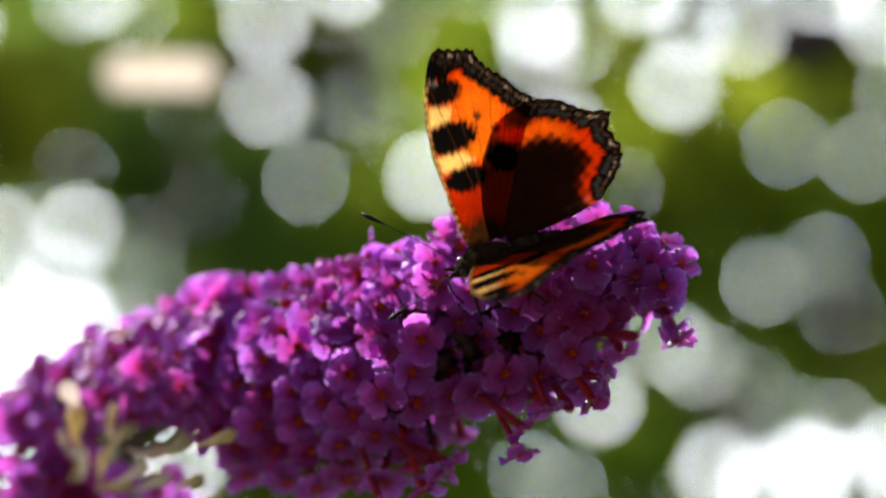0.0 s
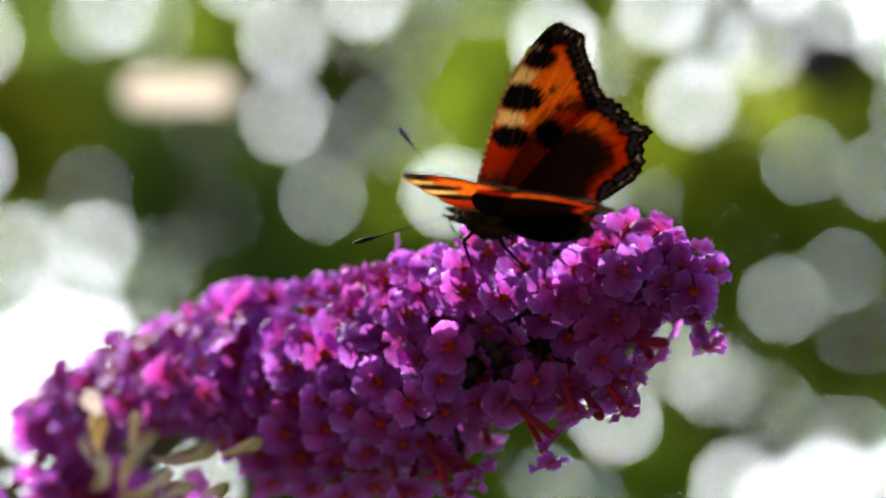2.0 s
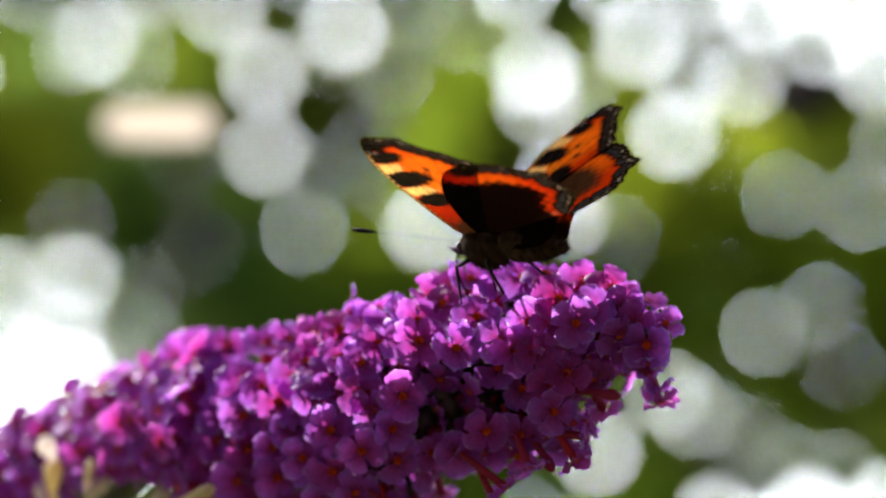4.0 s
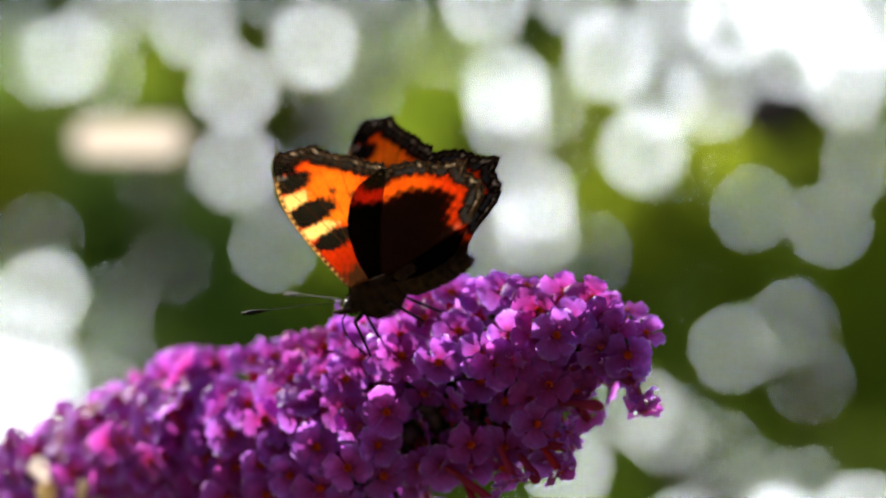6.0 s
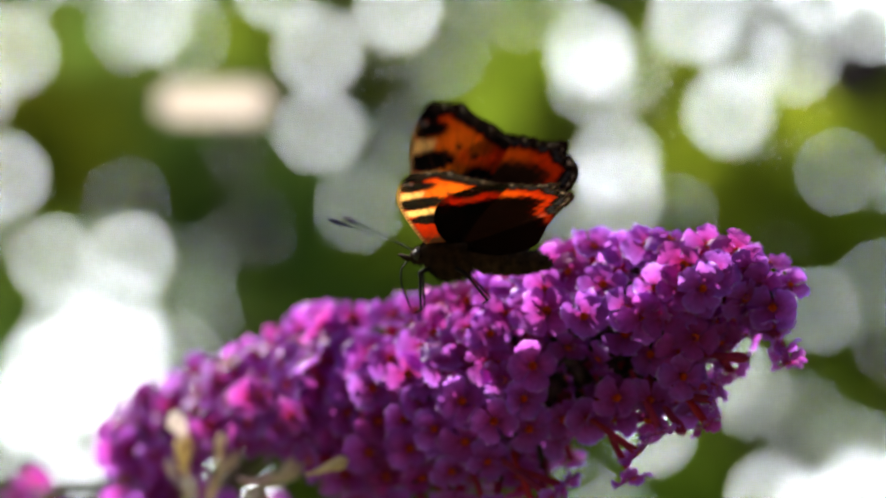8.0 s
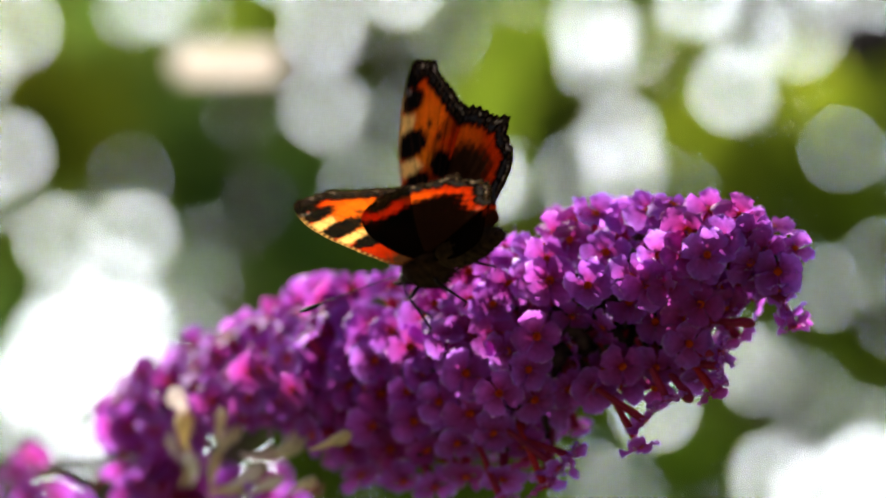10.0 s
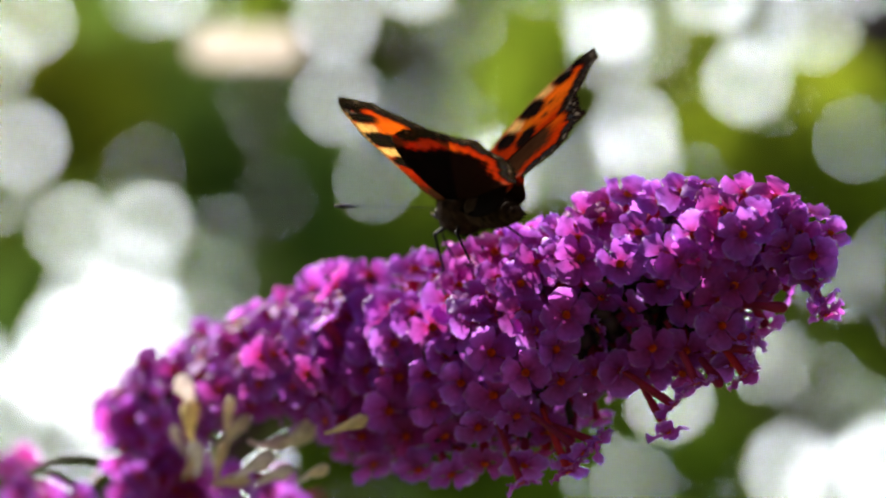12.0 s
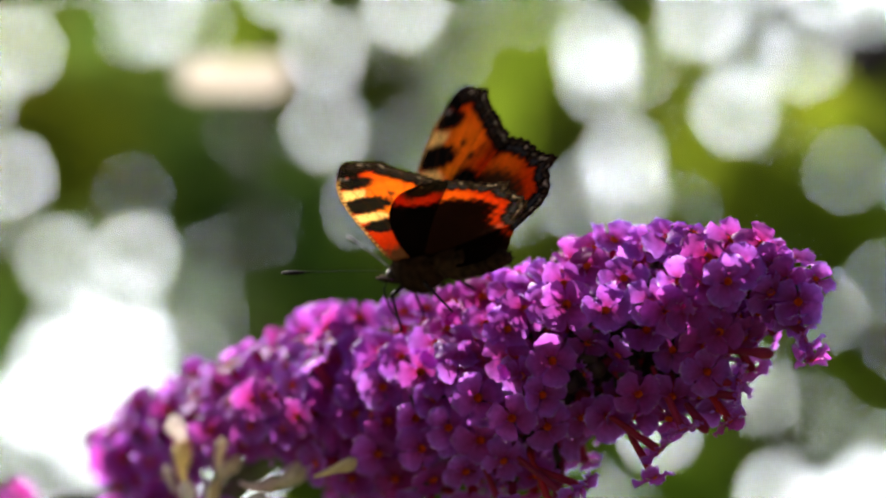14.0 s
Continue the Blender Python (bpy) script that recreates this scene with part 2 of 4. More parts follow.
leaf_yellow = leaf_mat("yellow_green_leaf", [(0.179, 0.220, 0.014), (0.255, 0.293, 0.018), (0.325, 0.300, 0.024)], 0.6)
leaf_dark = leaf_mat("dark_green_leaf", [(0.100, 0.178, 0.036), (0.143, 0.240, 0.046), (0.230, 0.330, 0.050)], 0.6)
leaf_bright = leaf_mat("bright_green_leaf", [(0.175, 0.262, 0.020), (0.245, 0.345, 0.026), (0.335, 0.420, 0.036)], 0.6)
leaf_mid = leaf_mat("mid_green_leaf", [(0.143, 0.206, 0.0133), (0.232, 0.3, 0.0188), (0.361, 0.415, 0.0295)], 0.7)
leaf_pale = leaf_mat("pale_hazy_leaf", [(0.0826, 0.123, 0.0194), (0.104, 0.148, 0.0238), (0.13, 0.174, 0.0323)], 0.4)
leaf_olive = leaf_mat("olive_leaf", [(0.116, 0.146, 0.0153), (0.168, 0.197, 0.024), (0.221, 0.238, 0.0373)], 0.5)

# label, leaf, depth, zones that the crown fills: x, y, half width, half height
SHRUBS_NEAR = [
    ("tall shrub with small yellow-green leaves", leaf_yellow, 5.3, [(40, 200, 90, 110), (-110, 200, 90, 160), (60, 320, 70, 50)]),
    ("dense dark green shrub in shade", leaf_dark, 5.5, [(350, 330, 200, 120), (240, 220, 110, 70), (440, 420, 120, 70), (-100, 525, 55, 75), (-190, 780, 60, 80), (20, 20, 60, 70), (-20, 470, 60, 40), (260, 90, 60, 60)]),
    ("sunlit bright green leafy shrub", leaf_bright, 5.4, [(730, 220, 70, 110), (640, 370, 90, 60), (850, 30, 60, 90), (320, 10, 50, 60), (560, 400, 60, 40)]),
    ("pale olive shrub with thin foliage", leaf_olive, 5.8, [(620, 120, 110, 130), (960, 150, 130, 170), (440, 90, 110, 110), (540, 300, 70, 80), (130, 120, 60, 60)]),
]
SHRUBS_LOW = [
    ("mid green leafy shrub", leaf_mid, 5.45, [(1330, 320, 200, 110), (1160, 350, 90, 140), (1560, 330, 150, 120), (1110, 110, 50, 60), (1470, 170, 90, 60), (1500, 560, 120, 90)]),
    ("light green low shrub below the flower", leaf_bright, 5.35, [(1120, 800, 110, 90), (820, 820, 200, 130), (560, 860, 200, 120), (1230, 480, 60, 60), (1370, 640, 60, 40)]),
    ("thin pale branches far behind", leaf_pale, 6.2, [(1330, -40, 320, 110), (300, -90, 400, 100), (80, 560, 190, 160), (1330, 740, 260, 110), (900, -70, 260, 80)]),
]
SHRUBS = SHRUBS_NEAR + SHRUBS_LOW


def hedge():
    """The shrubs, whose crowns meet in one hedge of overlapping leaves with small openings between them."""
    rng = random.Random(31)
    leaf = np.array(LEAF[0]) - np.array((0, 0.5, 0))
    zones = np.array([(i, *z) for i, sh in enumerate(SHRUBS) for z in sh[3]])
    verts, faces = [[] for _ in SHRUBS], [[] for _ in SHRUBS]
    x0, y0, cell = -430, -290, 3
    nx, ny = 2190 // cell, 1320 // cell
    filled = np.zeros((nx, ny), bool)
    mesh_x, mesh_y = np.meshgrid(x0 + cell * (np.arange(nx) + 0.5), y0 + cell * (np.arange(ny) + 0.5), indexing="ij")
    room = np.full((nx, ny), 1e3)
    to_x, to_y = np.zeros((nx, ny)), np.zeros((nx, ny))
    for gx, gy, g in GAPS:
        away = np.hypot(mesh_x - gx, mesh_y - gy) - g
        nearer = away < room
        room, to_x, to_y = np.where(nearer, away, room), np.where(nearer, gx, to_x), np.where(nearer, gy, to_y)

    def put_leaf(x, y, length, spin, tilt, layer):
        wx, wy = x + 60 * noise.noise((x * 0.012, y * 0.012, 0)), y + 60 * noise.noise((x * 0.012, y * 0.012, 9))
        far = ((wx - zones[:, 1]) / zones[:, 3]) ** 2 + ((wy - zones[:, 2]) / zones[:, 4]) ** 2
        i = int(zones[far.argmin(), 0])
        d = SHRUBS[i][2] + 0.16 * layer + rng.uniform(-0.08, 0.08)
        k = d / (FOCAL * 1568)
        turn = (Euler((radians(90) + rng.uniform(-tilt, tilt), rng.uniform(-tilt, tilt) * 0.7, 0)).to_matrix() @ Euler((0, 0, spin)).to_matrix())
        shape = leaf @ np.array(turn).T * length
        flat = np.stack([shape[:, 0] + x, y - shape[:, 2]], 1)
        flat = np.concatenate([flat] + [flat * a + np.roll(flat, r, 0) * (1 - a) for r in (1, 2, 3) for a in (0.25, 0.5, 0.75)])
        ci = np.clip(((flat[:, 0] - x0) / cell).astype(int), 0, nx - 1)
        cj = np.clip(((flat[:, 1] - y0) / cell).astype(int), 0, ny - 1)
        if (room[ci, cj] < 1.0).any() and length > 16:
            return False
        flat = (flat - (x, y)) * max(0.6, 1 - 5.0 / length) + (x, y)
        ci = np.clip(((flat[:, 0] - x0) / cell).astype(int), 0, nx - 1)
        cj = np.clip(((flat[:, 1] - y0) / cell).astype(int), 0, ny - 1)
        filled[ci, cj] = True
        p = at(x, y, d)
        n = len(verts[i])
        verts[i].extend(p + Vector(v) * k for v in shape)
        faces[i].extend(tuple(q + n for q in f) for f in LEAF[1])
        return True

    # full-sized leaves wherever there is room
    step = 28
    for layer in range(2):
        for cx in range(x0, x0 + nx * cell, step):
            for cy in range(y0, y0 + ny * cell, step):
                put_leaf(cx + rng.uniform(0, step), cy + rng.uniform(0, step), 62 * rng.uniform(0.8, 1.2), rng.uniform(0, 6.3), 0.7, layer)
    # smaller ones close the rest round the openings
    order = [(i, j) for i in range(nx) for j in range(ny)]
    rng.shuffle(order)
    for i, j in order:
        if filled[i, j] or room[i, j] < 0.5:
            continue
        x, y = mesh_x[i, j], mesh_y[i, j]
        length = max(9.0, min(46.0, (room[i, j] + 1.0) / 0.3))
        along = math.atan2(-(to_y[i, j] - y), to_x[i, j] - x)
        spin = along if length < 40 else rng.uniform(0, 6.3)
        while not put_leaf(x, y, length, spin, 0.2, rng.uniform(0, 2)):
            length *= 0.7
        filled[i, j] = True
    for (lab, mat, depth, zs), vs, fs in zip(SHRUBS, verts, faces):
        zx, zy, rx, ry = zs[0]
        foot = at(zx, zy, depth)
        root = new("shrub")
        root.location = (foot.x, foot.y + 0.45, 0)
        tagged(root, lab, "shrub", "shrubs behind the flower")
        crown = part_mesh("crown", mesh_of("crown", [v - root.location for v in vs], fs, [mat], smooth=False), root, "many small leaves with gaps between them")
        tagged(crown, kind="stuff")
        top = foot.z
        v, f = tube(smooth_line([(0, 0, 0), (0.03, 0.02, top * 0.4), (-0.02, 0.03, top * 0.8), (0.0, 0.0, top)], 9), [0.030 - 0.0028 * i for i in range(9)])
        part_mesh("trunk", mesh_of("trunk", v, f, [bark_mat]), root)
        for zx, zy, rx, ry in zs:
            tip = at(zx, zy - ry * 0.3, depth + 0.4) - root.location
            start = Vector((0.0, 0.0, top * 0.6))
            mid = start.lerp(tip, 0.55) + Vector((0, 0.05, -0.02))
            v, f = tube(smooth_line([start, mid, tip], 8), [0.010 - 0.0011 * i for i in range(8)], 6)
            part_mesh("limb", mesh_of("limb", v, f, [bark_mat]), root)


def light_block_wall():
    """A plain dark wall added unseen behind the camera to cut front sky light."""
    m = solid("dark_blocking_wall", (0.045, 0.032, 0.022), (0.07, 0.05, 0.034), 14, 0.8, 1.0)
    bm = bmesh.new()
    bmesh.ops.create_cube(bm, size=1.0, matrix=Matrix.Translation((0, -1.3, 1.2)) @ Matrix.Diagonal((9.0, 0.12, 2.4, 1)))
    me = bpy.data.meshes.new("unseen_wall")
    bm.to_mesh(me)
    bm.free()
    me.materials.append(m)
    tagged(new("unseen_wall", me), "unseen plain dark wall added behind the camera to cut sky light", "wall", kind="structure")


ground()
sky_backdrop()
hedge()
light_block_wall()


def dark_flower_head():
    """A withered dark flower head on a thin stalk."""
    rng = random.Random(8)
    c = at(1428, 84, 1.15)
    pieces = []
    for _ in range(420):
        a, b = rng.uniform(0, 6.28), rng.uniform(-1, 1)
        k = rng.random() ** 0.5
        p = Vector((math.cos(a) * 0.0155 * k * (1.15 - b * b) + b * 0.004, math.sin(a) * 0.012 * (1.1 - abs(b)), b * 0.0125))
        q = p * 1.12 + Vector((rng.uniform(-1, 1), rng.uniform(-1, 1), rng.uniform(-1, 1))) * MM
        v, f = tube([p * 0.75, p, q], [1.2 * MM, 2.2 * MM, 0.7 * MM], 5)
        pieces.append((v, f, 0))
    root = new("withered_flower_head")
    root.location = c
    tagged(root, "withered dark brown flower head on a thin stalk", "flower head")
    part_mesh("seed_head", mesh_of("seed_head", *joined(pieces)[:2], [dark_mat]), root)
    v, f = tube(smooth_line([(0.002, 0, 0.0), (0.03, 0.03, -0.3), (0.05, 0.05, -c.z)], 10), [0.5 * MM] * 5 + [1.2 * MM] * 5, 6)
    part_mesh("stalk", mesh_of("stalk", v, f, [stem_mat]), root)


def pale_plate():
    """A made-up pale plate on a thin cane, for a bright blurred patch."""
    c = at(285, 131, 0.72)
    root = new("pale_plate")
    root.location = c
    tagged(root, "made-up pale cream plate on a thin cane, for a bright blurred patch", "plant label")
    bm = bmesh.new()
    bmesh.ops.create_cube(bm, size=1.0)
    bmesh.ops.scale(bm, vec=(0.0268, 0.0006, 0.0086), verts=bm.verts)
    bmesh.ops.bevel(bm, geom=[e for e in bm.edges if abs((e.verts[0].co - e.verts[1].co).y) > 0.0003], offset=0.0018, segments=3, affect="EDGES")
    me = bpy.data.meshes.new("label")
    bm.to_mesh(me)
    bm.free()
    me.materials.append(plate_mat)
    part_mesh("label", me, root)
    v, f = tube([(0.004, 0.0012, -0.002), (0.0045, 0.0014, -0.2), (0.005, 0.002, -c.z)], [0.0003, 0.0004, 0.0010], 8)
    part_mesh("cane", mesh_of("cane", v, f, [bark_mat]), root)


dark_mat = solid("withered_brown", (0.022, 0.014, 0.018), (0.035, 0.022, 0.024), 200, 0.8)
plate_mat = thin("cream_plate", [(0.80, 0.75, 0.69), (0.80, 0.75, 0.69)], 300, 0.06, 0.8, 0.4)
dark_flower_head()
pale_plate()


# ---- the flower spike ----
# axis of the spike in its own space: x along, y away, z up; with the envelope's half width
PIVOT = Vector((0.010, 0.405, -0.025))
AXIS_X = [130, 170, 230, 300, 400, 500, 700, 804, 860, 904, 1000, 1100, 1165, 1195, 1235, 1270, 1288]
AXIS_Y = [835, 822, 802, 783, 762, 772, 755, 742, 705, 672, 650, 632, 600, 560, 550, 568, 600]
AXIS_R = [34, 56, 80, 90, 110, 140, 184, 190, 180, 160, 160, 156, 120, 80, 62, 42, 18]


def axis(x):
    """Centre and half width of the spike, in its own space, at x of the axis grid."""
    y, r = np.interp(x, AXIS_X, AXIS_Y), np.interp(x, AXIS_X, AXIS_R)
    d = 0.407 + ((1100 - x) * 0.45 + max(750 - x, 0) * 0.65) / 5184 * 0.4
    k = d / 5184
    return Vector(((x - 784) * k, d, (441 - y) * k)) - PIVOT, r * k


def grid(x, y, d):
    """A place in the spike's own space from the axis grid and a distance ahead of the eye."""
    return Vector(((x - 784) * d / 5184, d, (441 - y) * d / 5184)) - PIVOT


def front(x, y, lift=0.0):
    """A place on the near face of the spike."""
    c, r = axis(x)
    d = c.y + PIVOT.y
    k = min(abs((441 - y) * d / 5184 - PIVOT.z - c.z) / r, 0.95)
    return grid(x, y, d - r * math.sqrt(1 - k * k) - lift)


def floret_mesh(name, rng, mats):
    """Four rounded petals round an orange throat on a tube; z outward, base of the petals at 0."""
    pieces = []
    prof = [(-8.0, 0.42), (-5.0, 0.6), (-2.0, 0.7), (-0.5, 0.75), (0.0, 0.7)]
    bend = rng.uniform(-0.5, 0.5)
    v, f = tube([(bend * (z / 8) ** 2, 0, z) for z, r in prof], [r for z, r in prof], 8, cap=False)
    pieces.append((v, f, 1))
    ring = [Vector((math.cos(a) * 0.54, math.sin(a) * 0.54, 0.06)) for a in [k * math.pi / 4 for k in range(8)]]
    inner = [Vector((v.x * 0.45, v.y * 0.45, -1.1)) for v in ring]
    pieces.append((ring + inner + [Vector((0, 0, -1.6))], [(k, (k + 1) % 8, 8 + (k + 1) % 8, 8 + k) for k in range(8)] + [(8 + k, 8 + (k + 1) % 8, 16) for k in range(8)], 2))
    rows = [(0.55, 0.45), (0.9, 0.8), (1.35, 1.3), (1.85, 1.68), (2.4, 1.86), (2.9, 1.78), (3.3, 1.48), (3.6, 0.98), (3.74, 0.5)]
    rims = [0.0] * sum(len(p[0]) for p in pieces)
    open_up = rng.uniform(-1.0, 1.0)
    for q in range(4):
        a0 = q * math.pi / 2 + rng.uniform(-0.16, 0.16)
        cup, fold, size = open_up + rng.uniform(-1.4, 1.2), rng.uniform(-0.5, 1.1), rng.uniform(0.84, 1.08)
        wave, phase = rng.uniform(0.18, 0.45), rng.uniform(0, 6.3)
        pv, pf = [], []
        for i, (r, w) in enumerate(rows):
            for j in range(5):
                s = (j - 2) / 2
                ww = w * s * size * (1 + rng.uniform(-0.06, 0.06))
                rr = (r - 0.25 * s * s * (i > 5)) * size + rng.uniform(-0.13, 0.13) * (i > 4)
                edge = max(abs(s), i / 8) ** 3
                h = cup * (r / 3.7) ** 2 - fold * s * s * 0.6 * (r / 3.7) + wave * edge * math.sin(phase + 5.5 * math.atan2(ww, 2.4 - rr))
                pv.append(Vector((rr * math.cos(a0) - ww * math.sin(a0), rr * math.sin(a0) + ww * math.cos(a0), h)))
                rims.append(min(1.0, max(abs(s) ** 4 * 0.9, r / 3.74) * (0.25 + 0.75 * r / 3.74)))
        for i in range(len(rows) - 1):
            for j in range(4):
                a = i * 5 + j
                pf.append((a, a + 5, a + 6, a + 1))
        pieces.append((pv, pf, 0))
    verts, faces, slots = joined(pieces)
    me = mesh_of(name, [v * MM for v in verts], faces, mats, slots)
    me.attributes.new("rim", "FLOAT", "POINT").data.foreach_set("value", rims)
    return me


def withered_mesh(name, rng):
    """A plump crumpled floret, closed and bent."""
    bend, turn = rng.uniform(0.8, 2.2), rng.uniform(-0.5, 0.5)
    prof = [(-4.6, 0.3), (-3.4, 0.55), (-2.1, 0.75), (-0.9, 0.95), (0.3, 1.25), (1.3, 1.5), (2.3, 1.5), (3.2, 1.1), (3.7, 0.4)]
    v, f = tube([(bend * (z / 5) ** 2, turn * z / 4, z) for z, r in prof], [r for z, r in prof], 12)
    seed = rng.uniform(0, 90)
    verts = []
    for i, p in enumerate(v):
        k = 1 + 0.28 * noise.noise((p.x * 0.9 + seed, p.y * 0.9, p.z * 0.45)) + 0.16 * math.sin(4 * math.atan2(p.y, p.x) + p.z * 0.7)
        verts.append(Vector((p.x * k, p.y * k * 0.75, p.z)) * MM)
    return mesh_of(name, verts, f, [dry_mat])


def bud_mesh(name):
    v, f = tube([(0, 0, -6), (0, 0, -3), (0.1, 0, -1), (0.15, 0, 0.3), (0.15, 0, 1.2), (0.1, 0, 1.6)], [0.45, 0.6, 0.7, 1.05, 0.9, 0.3], 8)
    return mesh_of(name, [p * MM for p in v], f, [tube_mat])


# florets that stand out on the near face, by place on the axis grid: the drooping end, the underside, the middle
FLORETS_END = [(942, 612), (1067, 559), (1081, 617), (1128, 597), (1138, 655), (915, 520), (976, 548), (929, 484), (962, 470), (1017, 484),
               (1055, 468), (1096, 458), (1119, 514), (1164, 477), (1214, 494), (1177, 537), (1151, 564), (1203, 554), (1232, 533), (1255, 562),
               (1277, 600), (1229, 584), (1212, 617), (1252, 614), (1277, 633), (1017, 600), (1184, 661), (874, 554), (892, 506), (849, 533),
               (807, 596), (844, 587), (821, 551), (876, 596), (1107, 558), (1045, 618)]
FLORETS_LOW = [(1001, 761), (1060, 765), (995, 796), (1058, 800), (1118, 724), (1110, 763), (1144, 786), (1114, 680), (851, 704), (836, 762),
               (776, 694), (799, 728), (908, 798), (847, 816), (833, 897), (868, 950), (903, 825), (792, 954), (680, 814), (734, 837), (727, 766),
               (783, 803), (638, 848), (712, 889), (774, 873), (661, 899), (728, 948), (599, 895), (621, 952), (675, 964), (550, 938), (951, 797),
               (568, 853), (528, 891)]
FLORETS_MID = [(573, 736), (583, 797), (704, 665), (661, 656), (695, 700), (680, 628), (741, 624), (634, 710), (656, 763), (525, 615), (544, 657),
               (489, 596), (542, 593), (613, 587), (649, 582), (693, 575), (738, 567), (784, 565), (482, 677), (453, 616), (456, 675), (538, 731),
               (515, 642), (574, 663), (604, 678), (564, 698), (452, 808), (382, 809), (513, 817), (485, 738), (468, 774), (424, 761), (530, 782),
               (627, 795), (777, 635), (411, 713), (383, 659), (353, 730)]

# hollows in the spike where few florets stand: middle and half width
HOLLOWS = [(front(x, y), r) for x, y, r in ((1004, 686, 0.005), (933, 681, 0.0044), (958, 724, 0.0031), (748, 691, 0.0027), (612, 746, 0.0023), (932, 752, 0.0031), (442, 885, 0.0062), (371, 881, 0.0052), (493, 889, 0.0031), (753, 755, 0.0021))]


def in_hollow(p):
    return any(((p - c) * Vector((1, 0.45, 1))).length < r for c, r in HOLLOWS)


def flower_spike():
    rng = random.Random(21)
    root = new("buddleia_flower_spike")
    root.location = EYE + PIVOT
    tagged(root, "purple buddleia flower spike with many small four-petalled florets", "flower")
    # stem through the middle and on down to the ground
    xs = [1240, 1150, 1000, 850, 700, 550]
    line = [axis(x)[0] for x in xs] + [grid(420, 830, 0.452), grid(290, 940, 0.475), grid(215, 1040, 0.49), grid(180, 1180, 0.51), Vector((-0.07, 0.16, -0.35)), Vector((-0.08, 0.22, -EYE.z + 0.03))]
    pts = smooth_line(line, 60)
    v, f = tube(pts, [(0.8 + 0.03 * i) * MM for i in range(60)], 8)
    part_mesh("stem", mesh_of("stem", v, f, [stem_mat]), root, "grey-green woody stem")
    kinds = [floret_mesh("floret", rng, [petal_mat, tube_mat, throat_mat]) for _ in range(14)]
    buds = [bud_mesh("bud")]
    made = []
    for x, y in FLORETS_END + FLORETS_LOW + FLORETS_MID:
        c, r = axis(x)
        middle = np.interp(x, AXIS_X, AXIS_Y)
        y = middle + (y - middle) * (0.9 if y < middle else 1.0)
        p = front(x, y, rng.uniform(-0.0012, 0.0014))
        out = (p - c).normalized()
        over = max(x - 1150, 0) / 150
        lean = (out + Vector((0.2 + 0.5 * over, -0.55, -0.5 * over)) + Vector((rng.gauss(0, 0.24), rng.gauss(0, 0.15), rng.gauss(0, 0.24)))).normalized()
        made.append((p, lean, out, x, 1.2))
    named = len(made)
    tries = 0
    while tries < 26000:
        tries += 1
        x = rng.uniform(140, 1280)
        c, r = axis(x)
        if rng.random() > r / 0.0175:
            continue
        th = rng.uniform(0, 2 * math.pi)
        shell = rng.choice((1.0, 1.0, 0.97, 0.8, 0.6))
        ahead = (axis(x + 8)[0] - axis(x - 8)[0]).normalized()
        side = Vector((0, -1, 0)) - ahead * Vector((0, -1, 0)).dot(ahead)
        side.normalize()
        up = side.cross(ahead) * -1
        out = side * math.cos(th) + up * math.sin(th)
        if x > 560 and out.y < 0.15:
            shell = min(shell, 0.62)
        lumps = 1 + 0.20 * noise.noise((c.x * 130, th * 2.0, 3.0)) + 0.12 * noise.noise((c.x * 300, th * 4.0, 8.0))
        p = c + out * max(r * shell * lumps, 0.0035)
        if in_hollow(p) and (shell > 0.7 or x < 460 or rng.random() < 0.6):
            continue
        gap = 3.7 if shell > 0.9 else 4.2
        if out.y > 0.25 and rng.random() < 0.6:
            continue
        if any((p - q[0]).length < gap * MM for q in made[named:]) or any((p - q[0]).length < 3.0 * MM for q in made[:named]):
            continue
        lean = (out + ahead * rng.uniform(-0.35, 0.6) + Vector((rng.uniform(-0.6, 0.6), rng.uniform(-0.7, 0.5), rng.uniform(-0.5, 0.65)))).normalized()
        made.append((p, lean, out, x, shell))
    made.sort(key=lambda m: m[2].y + (0.6 if m[4] < 0.9 else 0) - 0.25 * m[2].z)
    rest = []
    for i, (p, lean, out, x, shell) in enumerate(made):
        turn = lean.to_track_quat("Z", "Y").to_matrix().to_4x4() @ Matrix.Rotation(rng.uniform(0, 6.3), 4, "Z")
        m = Matrix.Translation(p) @ turn @ Matrix.Diagonal((*(Vector((1, 1, 1)) * (rng.uniform(0.96, 1.14) if shell > 1.1 else rng.uniform(0.8, 1.06))), 1))
        me = rng.choice(kinds)
        if i < 300:
            ob = part_mesh("floret", me, root)
            ob.matrix_basis = m
        else:
            rest.append((me, m))
    verts, faces, slots, rims = [], [], [], []
    for me, m in rest:
        n = len(verts)
        verts += [m @ v.co for v in me.vertices]
        faces += [tuple(i + n for i in p.vertices) for p in me.polygons]
        slots += [p.material_index for p in me.polygons]
        rims += [d.value for d in me.attributes["rim"].data]
    far = part_mesh("back_floret", mesh_of("back_floret", verts, faces, [petal_mat, tube_mat, throat_mat], slots), root, "purple florets on the far side of the spike")
    far.data.attributes.new("rim", "FLOAT", "POINT").data.foreach_set("value", rims)
    tagged(far, kind="stuff")
    # short stalks, buds and sepals between the florets
    pieces = []
    for p, lean, out, x, shell in made:
        c, r = axis(x - 14)
        a, b = c + out * r * 0.12, p - lean * 6.6 * MM
        v, f = tube([a, a.lerp(b, 0.6) + Vector((rng.uniform(-1, 1), rng.uniform(-1, 1), rng.uniform(-1, 1))) * MM, b], [0.5 * MM, 0.4 * MM, 0.75 * MM], 5)
        pieces.append((v, f, 0))
